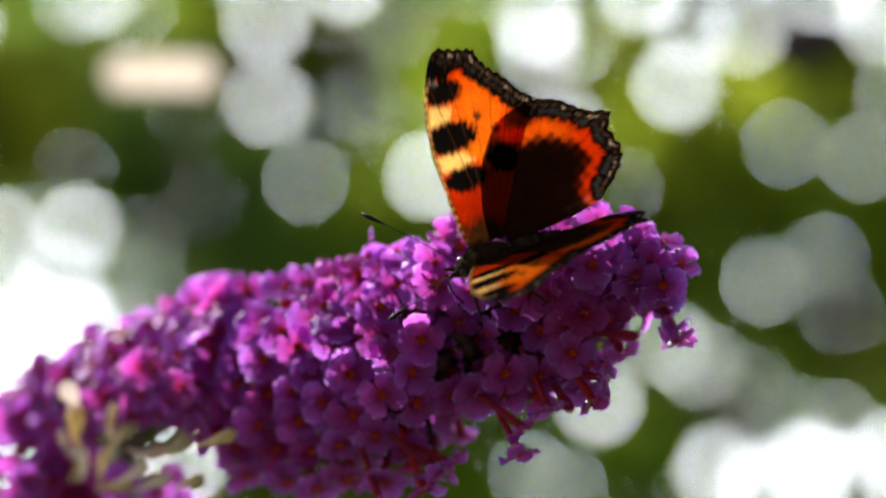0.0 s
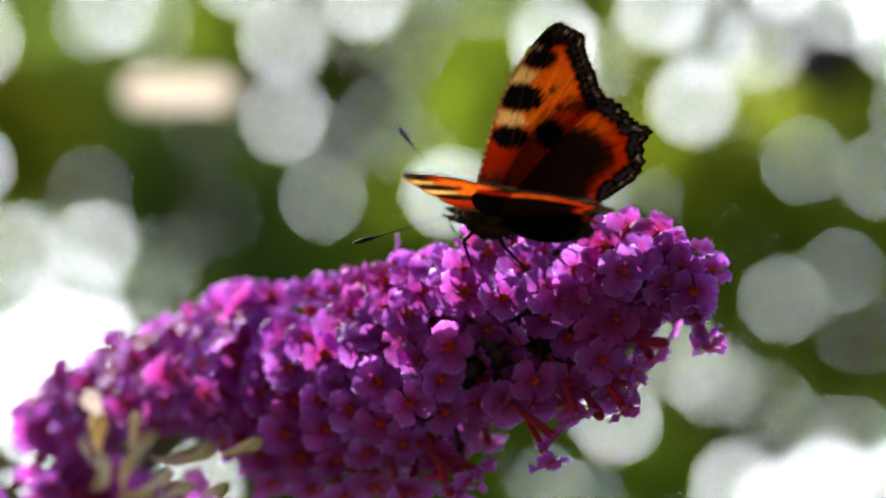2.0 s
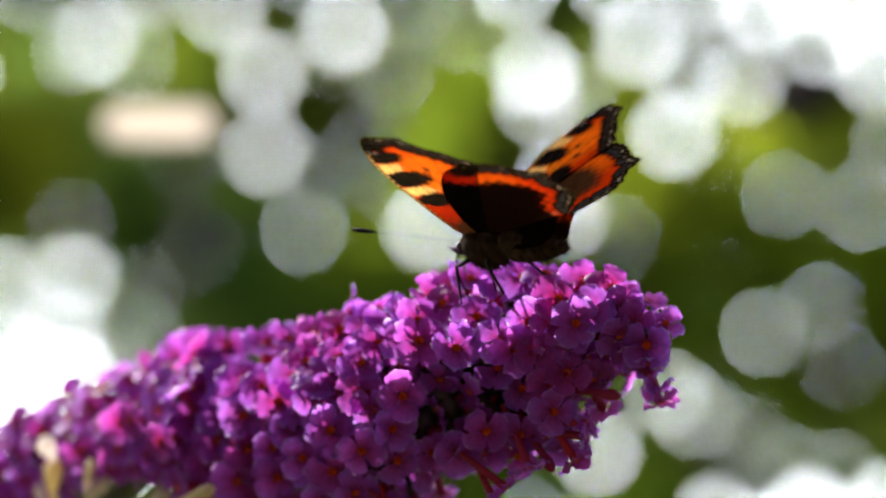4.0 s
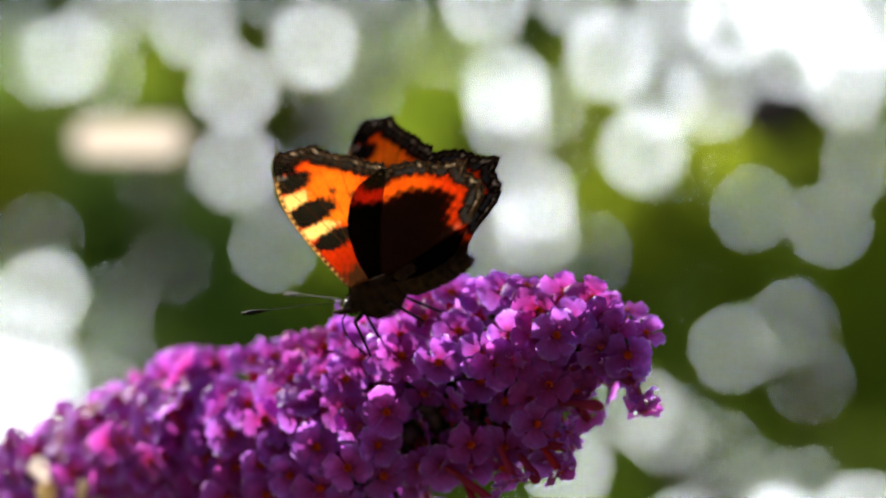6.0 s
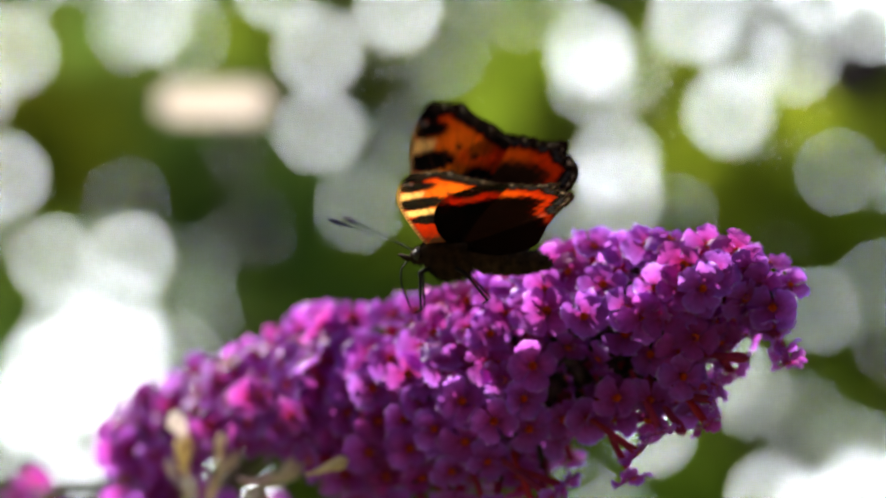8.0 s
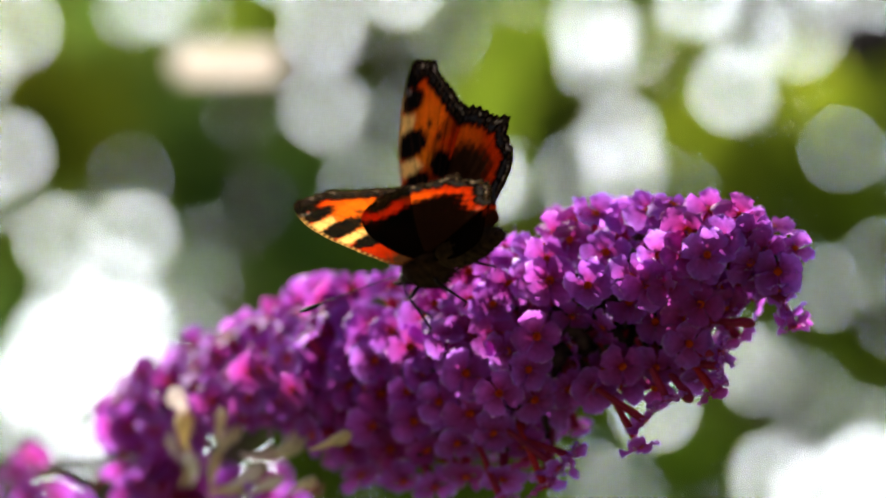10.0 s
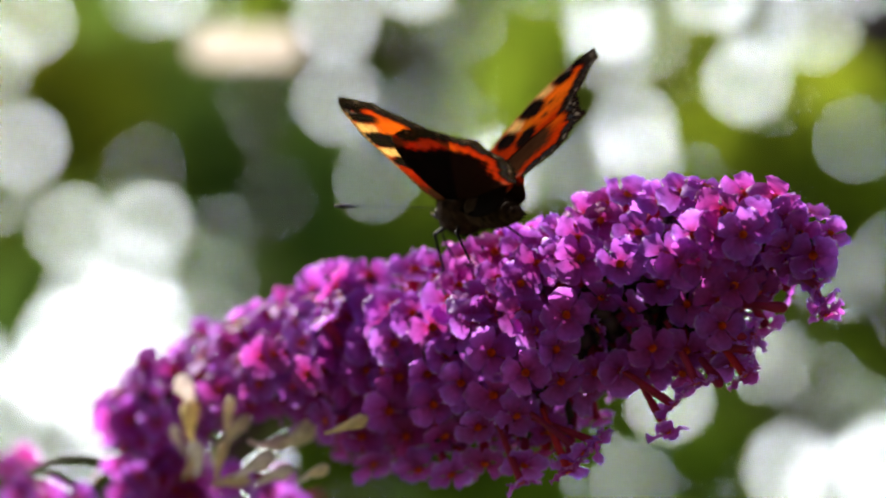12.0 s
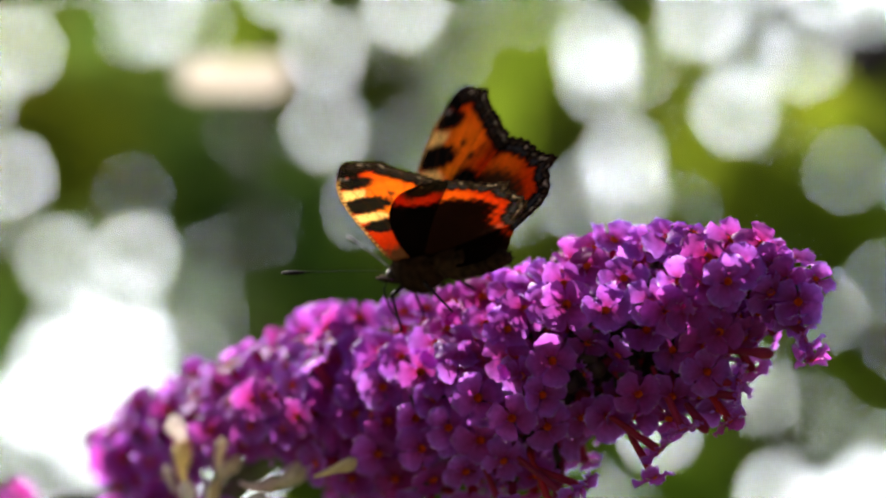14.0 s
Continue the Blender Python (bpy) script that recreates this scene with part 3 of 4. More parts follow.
        v, f = tube([b - lean * 0.6 * MM, b + lean * 0.8 * MM, b + lean * 1.8 * MM], [0.45 * MM, 0.75 * MM, 0.8 * MM], 6)
        pieces.append((v, f, 0))
    # dark bud-shaped clumps added deep inside, to block light behind the hollow
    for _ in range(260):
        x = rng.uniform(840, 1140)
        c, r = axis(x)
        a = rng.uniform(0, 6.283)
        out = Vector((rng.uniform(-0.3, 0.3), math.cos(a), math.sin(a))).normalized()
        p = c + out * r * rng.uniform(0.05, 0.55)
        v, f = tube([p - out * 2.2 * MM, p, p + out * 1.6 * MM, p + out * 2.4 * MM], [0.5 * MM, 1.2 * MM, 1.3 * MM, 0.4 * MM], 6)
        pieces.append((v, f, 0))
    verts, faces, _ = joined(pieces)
    stalks = part_mesh("inner_stalk", mesh_of("inner_stalk", verts, faces, [bud_mat]), root, "thin dark stalks inside the spike, with added dark clumps that block light")
    tagged(stalks, kind="stuff")
    dry = [withered_mesh("dry_floret", rng) for _ in range(6)]
    for x, y in ((232, 815), (250, 860), (222, 875), (268, 905), (300, 850), (332, 872), (352, 930), (398, 945), (322, 955), (425, 893), (285, 925), (240, 920), (505, 878), (375, 895), (445, 960)):
        p = front(x + rng.uniform(-12, 12), y + rng.uniform(-10, 10), rng.uniform(0.006, 0.012))
        lean = Vector((rng.uniform(-0.3, 0.35) if x < 310 else rng.uniform(0.4, 1.0), rng.uniform(-0.5, 0.1), rng.uniform(0.5, 1.0) if x < 310 else rng.uniform(0.1, 0.6))).normalized()
        ob = part_mesh("dry_floret", rng.choice(dry), root, "pale withered floret")
        ob.matrix_basis = Matrix.Translation(p) @ lean.to_track_quat("Z", "Y").to_matrix().to_4x4() @ Matrix.Rotation(rng.uniform(0, 6.3), 4, "Z") @ Matrix.Diagonal((*(Vector((1, 1, 1)) * rng.uniform(0.6, 0.95)), 1))
    for x, y in [(rng.gauss(235, 75), rng.gauss(975, 32)) for _ in range(30)] + [(160, 935), (185, 955), (205, 930), (150, 915), (390, 965), (415, 950), (430, 985)]:
        p = grid(x + rng.uniform(-10, 10), y + rng.uniform(-10, 10), rng.uniform(0.455, 0.470))
        lean = Vector((rng.uniform(-0.8, 0.5), rng.uniform(-1.0, -0.2), rng.uniform(-0.6, 0.5))).normalized()
        ob = part_mesh("floret", rng.choice(kinds), root)
        ob.matrix_basis = Matrix.Translation(p) @ lean.to_track_quat("Z", "Y").to_matrix().to_4x4() @ Matrix.Diagonal((0.95, 0.95, 0.95, 1))
    # a thin side shoot with a few florets
    for keys in ([grid(210, 960, 0.478), grid(110, 900, 0.478), grid(20, 905, 0.479), grid(-60, 950, 0.482)], [grid(190, 985, 0.479), grid(90, 938, 0.480), grid(30, 908, 0.482), grid(-20, 925, 0.484)]):
        v, f = tube(smooth_line(keys, 14), [0.6 * MM] * 8 + [0.4 * MM] * 6, 6)
        shoot = part_mesh("side_shoot", mesh_of("side_shoot", v, f, [bud_mat]), root, "thin curved side shoot")
        end = keys[-1]
        for _ in range(5):
            p = end + Vector((rng.gauss(-1, 3.0), rng.uniform(-8, 8), rng.gauss(-0.5, 2.4))) * MM
            lean = Vector((rng.uniform(-0.7, 0.5), rng.uniform(-1.0, -0.3), rng.uniform(-0.5, 0.7))).normalized()
            ob = part_mesh("floret", rng.choice(kinds), shoot)
            ob.matrix_basis = Matrix.Translation(p) @ lean.to_track_quat("Z", "Y").to_matrix().to_4x4() @ Matrix.Diagonal((0.85, 0.85, 0.85, 1))
        for x, y in ((112, 925), (100, 905), (96, 752)):
            ob = part_mesh("bud", buds[0], shoot, "small dark closed bud")
            ob.matrix_basis = Matrix.Translation(grid(x, y, 0.478)) @ Matrix.Rotation(0.7, 4, "Y") @ Matrix.Diagonal((0.6, 0.6, 0.5, 1))
            break
    # florets and closed buds on long red tubes that hang from the end and the underside
    for x, y, d, lx, lz, bud in ((1300, 676, 0.402, 0.6, -0.7, 0), (1289, 652, 0.4, 0.7, -0.5, 0), (1306, 698, 0.403, 0.3, -0.9, 0), (1210, 687, 0.399, 0.97, -0.05, 1),
                                 (1177, 738, 0.398, 0.9, 0.1, 0), (1172, 764, 0.399, 0.9, -0.1, 0), (1160, 808, 0.399, 0.4, -0.6, 0), (1040, 858, 0.402, 0.7, -0.5, 0),
                                 (1032, 904, 0.403, 0.45, -0.85, 0), (1078, 821, 0.4, 0.3, -0.7, 0), (886, 939, 0.406, 0.6, -0.5, 0), (912, 918, 0.407, 0.8, -0.3, 0),
                                 (863, 971, 0.406, 0.3, -0.8, 0), (1108, 807, 0.401, 0.4, -0.6, 1), (785, 986, 0.41, 0.3, -0.8, 0)):
        lean = Vector((lx, -0.25, lz)).normalized()
        ob = part_mesh("bud" if bud else "floret", buds[0] if bud else kinds[int(x) % 14], root, "closed reddish bud on a long tube" if bud else "")
        ob.matrix_basis = Matrix.Translation(grid(x, y, d)) @ lean.to_track_quat("Z", "Y").to_matrix().to_4x4() @ Matrix.Rotation(x * 0.7, 4, "Z") @ Matrix.Diagonal((0.8, 0.8, 1.2, 1))
    return root


spike = flower_spike()


# ---- the butterfly ----
# outlines in the wing's own plane, in millimetres: x forward, y outward from the hinge
FORE = [(1.5, 0.4), (2.0, 2.8), (1.8, 6.0), (1.4, 10), (0.7, 14.8), (-0.3, 18.8), (-1.6, 22.0), (-3.2, 24.8), (-4.6, 26.6), (-5.9, 27.3),
        (-8.2, 26.1), (-10.3, 25.0), (-10.4, 23.8), (-11.3, 21.6), (-12.8, 19.2), (-13.6, 17.2), (-14.6, 15.4), (-11.5, 12.0), (-7.0, 6.5), (-2.5, 0.6)]
FORE_OUTER = (9, 16)
HIND = [(-1.0, 1.4), (-2.0, 6.0), (-4.6, 11.4), (-8.4, 15.2), (-12.0, 16.0), (-15.0, 15.4), (-17.3, 14.2), (-19.2, 12.2), (-20.4, 11.2), (-22.6, 10.0), (-21.6, 8.0),
        (-22.0, 5.2), (-21.0, 3.0), (-18.4, 1.0), (-15.6, -1.2), (-13.0, -3.6), (-8.0, -3.4), (-3.0, -1.2)]
HIND_OUTER = (4, 13)
BLACK, ORANGE, CREAM, RED, BROWN, BLUE, WHITE, YELLOW = ((0.006, 0.005, 0.005), (0.74, 0.050, 0.002), (0.90, 0.56, 0.19), (0.42, 0.024, 0.003),
                                                         (0.070, 0.027, 0.011), (0.045, 0.05, 0.062), (0.60, 0.56, 0.50), (0.85, 0.22, 0.010))


def soft(d, edge):
    return np.clip(0.5 - d / edge, 0, 1)


def blob(u, v, cx, cy, rx, ry, turn=0.0, edge=0.5):
    """Mask of a rough oval spot."""
    c, s = math.cos(radians(turn)), math.sin(radians(turn))
    a, b = ((u - cx) * c + (v - cy) * s) / rx, (-(u - cx) * s + (v - cy) * c) / ry
    wob = 0.10 * np.sin(u * 2.7 + cy) * np.cos(v * 2.3 + cx) + 0.07 * np.sin(u * 6.1 + v * 5.0)
    return soft((np.sqrt(a * a + b * b) - 1 - wob) * min(rx, ry), edge)


def paint(col, mask, c):
    return col * (1 - mask[:, None]) + np.array(c) * mask[:, None]


def wing_mesh(name, outline, outer, hind, flip):
    """The upper skin of a wing, and its thin under skin with the colours of the underside."""
    keys = [Vector((*p, 0)) for p in outline]
    n_b, n_r = 170, 46
    line = smooth_line(keys, n_b)
    lo, hi = (k / (len(keys) - 1) for k in outer)
    bound = np.array([(p.x, p.y) for p in line])
    base = np.array((-2.0, 1.2) if not hind else (-3.2, 0.9))
    f = np.linspace(0, 1, n_b)
    on_outer = (f >= lo) & (f <= hi)
    wave = np.sin((f - lo) / (hi - lo) * math.pi * (15 if not hind else 15)) ** 2 * 0.42
    away = (bound - base) / np.linalg.norm(bound - base, axis=1)[:, None]
    bound = bound + away * (wave * on_outer)[:, None]
    rad = np.linspace(0, 1, n_r) ** 0.85
    pts = base + rad[:, None, None] * (bound - base)[None]
    u, v = pts[..., 0].ravel(), pts[..., 1].ravel()
    rim = bound[on_outer]
    arc = np.concatenate(([0], np.cumsum(np.linalg.norm(np.diff(rim, axis=0), axis=1))))
    dist = np.linalg.norm(np.stack([u, v], 1)[:, None] - rim[None], axis=2)
    near = dist.argmin(1)
    d, s = dist.min(1), arc[near]
    costa = np.linalg.norm(np.stack([u, v], 1)[:, None] - bound[f < lo][None], axis=2).min(1) if not hind else np.full(len(u), 9.0)
    ripple = 0.25 * np.sin(u * 3.1 + v * 1.7) * np.sin(v * 2.9 - u)
    scallop = np.abs(np.sin(s * math.pi / 2.35))
    col = np.tile(np.array(ORANGE), (len(u), 1))
    if not hind:
        col = paint(col, soft(v - 12.5 - ripple, 9.0) * 0.65, RED)
        # yellow glow of sun through the wing, put into the pigment
        col = paint(col, blob(u, v, -6.5, 16.5, 4.4, 5.6, 20, 3.4) * 0.6, YELLOW)
        # pale patches along the front edge
        col = paint(col, blob(u, v, -1.4, 19.3, 2.9, 1.5, 10), CREAM)
        col = paint(col, blob(u, v, -1.2, 12.8, 2.9, 1.25, 12), CREAM)
        col = paint(col, blob(u, v, -5.0, 12.6, 2.2, 0.9, 35) * 0.7, YELLOW)
        # dark spots
        for cx, cy, rx, ry, a in ((-2.4, 15.9, 3.7, 2.15, 8), (-2.0, 10.0, 3.0, 1.7, 10), (-7.8, 10.3, 2.35, 2.05, 30), (-3.8, 22.0, 3.2, 1.8, 15)):
            col = paint(col, blob(u, v, cx, cy, rx, ry, a), BLACK)
        for cx, cy, r in ((-7.0, 16.9, 0.55), (-8.5, 14.3, 0.62)):
            col = paint(col, blob(u, v, cx, cy, r, r * 1.1, 0, 0.3) * 0.9, BROWN)
        col = paint(col, blob(u, v, -2.9, 24.3, 1.3, 0.55, 40, 0.4), WHITE)
        col = paint(col, soft(costa - 0.55, 0.5) * 0.9, BROWN)
        col = paint(col, soft(costa - 0.45, 0.3) * (np.sin(v * 5.5) > 0.2) * 0.7, CREAM)
        band = 2.3 + 0.5 * scallop
        col = paint(col, blob(u, v, -6.4, 26.0, 4.2, 2.4, -20), BLACK)
        col = paint(col, blob(u, v, -0.5, 1.5, 3.5, 3.2, 0, 2.0), BROWN)
    else:
        col = paint(col, blob(u, v, -13.5, 11.0, 3.8, 2.6, 20, 2.0) * 0.45, YELLOW)
        col = paint(col, soft(v - 9.5, 10.0) * 0.4, RED)
        col = paint(col, soft(3.9 + 0.20 * np.clip(v - 4, 0, 9) - d + ripple * 1.8 + 0.12 * np.sin(u * 9.0 + v * 7.0), 1.9), BROWN)
        col = paint(col, soft(7.5 - d, 3.5) * 0.7, (0.042, 0.018, 0.009))
        col = paint(col, blob(u, v, -12.0, 14.6, 2.6, 1.5, 0, 0.8), BLACK)
        col = paint(col, blob(u, v, -17.0, 0.7, 4.6, 0.45, 0, 0.4) * 0.2, (0.40, 0.32, 0.24))
        band = 2.1 + 0.5 * scallop
    col = paint(col, soft(d - band + ripple * 0.6, 0.4), BLACK)
    mottle = np.clip(np.sin(u * 4.3 + v) * np.sin(v * 3.7 - u * 1.3), 0, 1) * soft(d - band + 0.3, 0.5)
    col = paint(col, mottle * 0.6, (0.10, 0.055, 0.03))
    # blue crescents and a pale dotted line in the dark margin
    lun = soft(np.abs(d - 1.55) - 0.38 * scallop ** 2, 0.3) * (scallop > 0.55)
    col = paint(col, lun * (0.7 if hind else 0.3), BLUE)
    line_mask = soft(np.abs(d - 0.75) - 0.10, 0.16) * (scallop > 0.25)
    patchy = np.clip(0.5 + 1.3 * np.sin(s * 1.9 + 0.7) * np.sin(s * 0.83 + 2.0), 0, 1)
    col = paint(col, line_mask * (0.08 + 0.75 * patchy * (np.sin(s * 5.3) > -0.2)), (0.50, 0.42, 0.33))
    # dark veins running out from the base
    ang = np.arctan2(u - base[0], v - base[1])
    spread = np.hypot(u - base[0], v - base[1])
    for k in range(8):
        a0 = (-0.92 + 0.125 * k) if not hind else (-1.62 + 0.125 * k)
        w = np.abs(ang - a0) * spread
        col = paint(col, soft(w - 0.07, 0.14) * (0.7 if not hind else 0.35) * (spread > 6), BROWN)
    # gentle camber and pleats
    z = 0.9 * np.sin(np.clip(spread / 26, 0, 1) * math.pi) * 0.6 + 0.015 * np.cos(ang * 50) * np.clip(spread / 12, 0, 1) - (0.15 if hind else 0)
    # the inner edge of the hindwing folds down along the body
    z = np.where(v < 0, z + v * 0.95, z)
    v = np.where(v < 0, v * 0.1, v)
    sgn = -1 if flip else 1
    verts = np.stack([u, v * sgn, z], 1) * MM
    faces = []
    for i in range(n_r - 1):
        for j in range(n_b - 1):
            a = i * n_b + j
            q = (a, a + n_b, a + n_b + 1, a + 1)
            faces.append(q if flip else q[::-1])
    # underside: straw-yellow forewing with dark bars, dark hindwing with a paler outer band
    under = np.tile(np.array((0.95, 0.90, 0.72) if not hind else (0.70, 0.62, 0.45)), (len(u), 1))
    grain = 0.5 + 0.5 * np.sin(u * 5.1 + v * 3.3) * np.sin(v * 4.7 - u * 2.2)
    if hind:
        under = paint(under, soft(3.6 + 0.18 * np.clip(v - 4, 0, 9) - d + ripple * 2.0, 1.2), (0.05, 0.035, 0.03))
        under = paint(under, soft(np.abs(d - 2.6) - 0.35, 0.6) * 0.5, (0.25, 0.2, 0.2))
    else:
        under = paint(under, soft(v - 9.0, 5.0) * 0.6, (0.25, 0.16, 0.10))
        under = paint(under, blob(u, v, -5.0, 25.6, 5.2, 2.6, -20) * 0.5, (0.45, 0.38, 0.30))
    under = paint(under, soft(d - band - 0.2, 0.6) * (0.3 + 0.5 * grain), (0.55, 0.46, 0.38))
    meshes = []
    for title, drop, colour, mat in ((name, 0.0, col, wing_mat), ("underside", -0.08 * MM, under, under_mat)):
        me = mesh_of(title, (verts + np.array((0, 0, drop))).tolist(), faces, [mat])
        att = me.color_attributes.new("pigment", "FLOAT_COLOR", "POINT")
        att.data.foreach_set("color", np.concatenate([colour, np.ones((len(colour), 1))], 1).ravel())
        meshes.append(me)
    return meshes


def lathe(prof, sides=16):
    """A body of rings along x: x, centre z, half width, half height."""
    verts, faces = [], []
    for x, z, w, h in prof:
        for k in range(sides):
            a = 2 * math.pi * k / sides
            verts.append(Vector((x, w * math.cos(a), z + h * math.sin(a))) * MM)
    for i in range(len(prof) - 1):
        for k in range(sides):
            k2 = (k + 1) % sides
            faces.append((i * sides + k, i * sides + k2, (i + 1) * sides + k2, (i + 1) * sides + k))
    faces += [tuple(range(sides))[::-1], tuple((len(prof) - 1) * sides + k for k in range(sides))]
    return verts, faces


def hairs(rng, prof, count, length):
    """Fine hairs that stand on a body of rings and lean back."""
    pieces = []
    for _ in range(count):
        i = rng.randrange(len(prof) - 1)
        f = rng.random()
        x, z, w, h = (a + (b - a) * f for a, b in zip(prof[i], prof[i + 1]))
        a = rng.uniform(0, 6.283)
        n = Vector((0, math.cos(a), math.sin(a)))
        p = Vector((x, w * math.cos(a), z + h * math.sin(a)))
        tip = p + (n + Vector((-0.9, rng.uniform(-0.4, 0.4), rng.uniform(-0.4, 0.4)))).normalized() * length * rng.uniform(0.5, 1.2)
        t = n.orthogonal().normalized() * 0.05
        pieces.append(([p * MM - t * MM, p * MM + t * MM, tip * MM], [(0, 1, 2)], 0))
    return joined(pieces)[:2]


def butterfly():
    rng = random.Random(5)
    root = new("butterfly")
    tagged(root, "orange and black tortoiseshell butterfly feeding with raised wings", "butterfly")
    thorax = [(3.2, 0.0, 0.9, 1.0), (2.6, -0.2, 1.8, 1.9), (1.5, -0.5, 2.4, 2.8), (0.0, -0.8, 2.5, 3.1), (-2.0, -1.0, 2.3, 2.7), (-3.6, -1.1, 1.7, 1.9)]
    tho = part_mesh("thorax", mesh_of("thorax", *lathe(thorax), [fur_mat]), root, "furry brown thorax")
    part_mesh("fur", mesh_of("fur", *hairs(rng, thorax, 1500, 1.5), [fur_mat], smooth=False), tho)
    abdomen = [(-2.8, -0.7, 1.1, 1.2), (-4.5, -1.2, 2.0, 2.1)]
    for k in range(7):
        x = -5.0 - 1.28 * k
        w = 2.3 * (1 - (k / 7.6) ** 2.4)
        abdomen += [(x, -1.3 - 0.28 * k, w, w * 1.02), (x - 0.95, -1.45 - 0.28 * k, w * 1.03, w * 1.05), (x - 1.3, -1.5 - 0.28 * k, w * 0.93, w * 0.95)]
    abdomen.append((-14.6, -3.4, 0.25, 0.25))
    abd = part_mesh("abdomen", mesh_of("abdomen", *lathe(abdomen), [fur_mat]), root, "dark brown segmented abdomen")
    part_mesh("fur", mesh_of("fur", *hairs(rng, abdomen, 900, 0.7), [fur_mat], smooth=False), abd)
    headp = [(4.4, 0.1, 0.8, 0.8), (4.9, 0.0, 1.25, 1.2), (5.7, -0.1, 1.3, 1.25), (6.5, -0.2, 0.95, 0.95), (6.9, -0.3, 0.4, 0.4)]
    head = part_mesh("head", mesh_of("head", *lathe(headp), [fur_mat]), root)
    part_mesh("fur", mesh_of("fur", *hairs(rng, headp, 350, 0.8), [fur_mat], smooth=False), head)
    head.location.x = -2.2 * MM
    for s in (1, -1):
        eye = [(5.1, 0.1, 0.2, 0.2), (5.25, 0.1, 0.55, 0.6), (5.75, 0.05, 0.75, 0.8), (6.25, 0.0, 0.55, 0.6), (6.4, 0.0, 0.2, 0.2)]
        v, f = lathe(eye, 12)
        part_mesh("eye", mesh_of("eye", [p + Vector((0, s * 0.95 * MM, 0)) for p in v], f, [eye_mat]), head)
        v, f = tube([Vector(p) * MM for p in ((6.2, s * 0.5, -0.6), (7.4, s * 0.6, -0.2), (8.4, s * 0.55, 0.4))], [0.45 * MM, 0.4 * MM, 0.12 * MM], 6)
        part_mesh("palp", mesh_of("palp", v, f, [fur_mat]), head)
        keys = [(6.2, s * 0.5, 0.6), (9.4, s * 3.6, 2.6), (12.9, s * 6.8, 4.5), (16.4, s * 9.8, 6.3)]
        v, f = tube([p * MM for p in smooth_line(keys, 14)], [r * MM for r in [0.065] * 10 + [0.12, 0.32, 0.36, 0.16]], 6)
        part_mesh("antenna", mesh_of("antenna", v, f, [chitin_mat]), head, "thin dark antenna with a club at its tip")
    v, f = tube([p * MM for p in smooth_line([(6.9, 0, -0.6), (8.2, 0, -1.6), (8.4, 0.2, -4.0), (7.6, 0.3, -7.0)], 10)], [0.14 * MM] * 10, 6)
    part_mesh("proboscis", mesh_of("proboscis", v, f, [chitin_mat]), head)
    for s in (1, -1):
        for hip, knee, foot in (((1.6, 0.9, -1.8), (3.4, 3.0, -2.4), (3.8, 3.6, -7.4)), ((-0.8, 0.9, -2.0), (-2.6, 3.2, -3.0), (-5.4, 4.6, -7.2))):
            pts = [(x, y * s, z) for x, y, z in (hip, knee, foot)]
            k1 = Vector(pts[1])
            line = [Vector(pts[0]), k1.lerp(Vector(pts[0]), 0.1), k1, k1.lerp(Vector(pts[2]), 0.1), Vector(pts[2]), Vector(pts[2]) + Vector((0.9, 0.1 * s, -0.3))]
            v, f = tube([p * MM for p in line], [r * MM for r in (0.34, 0.30, 0.28, 0.22, 0.16, 0.10)], 7)
            part_mesh("leg", mesh_of("leg", v, f, [chitin_mat]), root, "thin dark jointed leg")
    wings = []
    for s, flip in ((1, False), (-1, True)):
        for nm, outline, outer, hind in (("forewing", FORE, FORE_OUTER, False), ("hindwing", HIND, HIND_OUTER, True)):
            lab = "orange forewing with black spots and cream patches" if not hind else "orange hindwing with dark base and blue-spotted edge"
            upper, lower = wing_mesh(nm, outline, outer, hind, flip)
            wing = part_mesh(nm, upper, root, lab)
            part_mesh("underside", lower, wing, "straw-yellow underside with dark bars" if not hind else "dark brown mottled underside")
            wings.append((s, wing))
    return root, wings


fly, wings = butterfly()

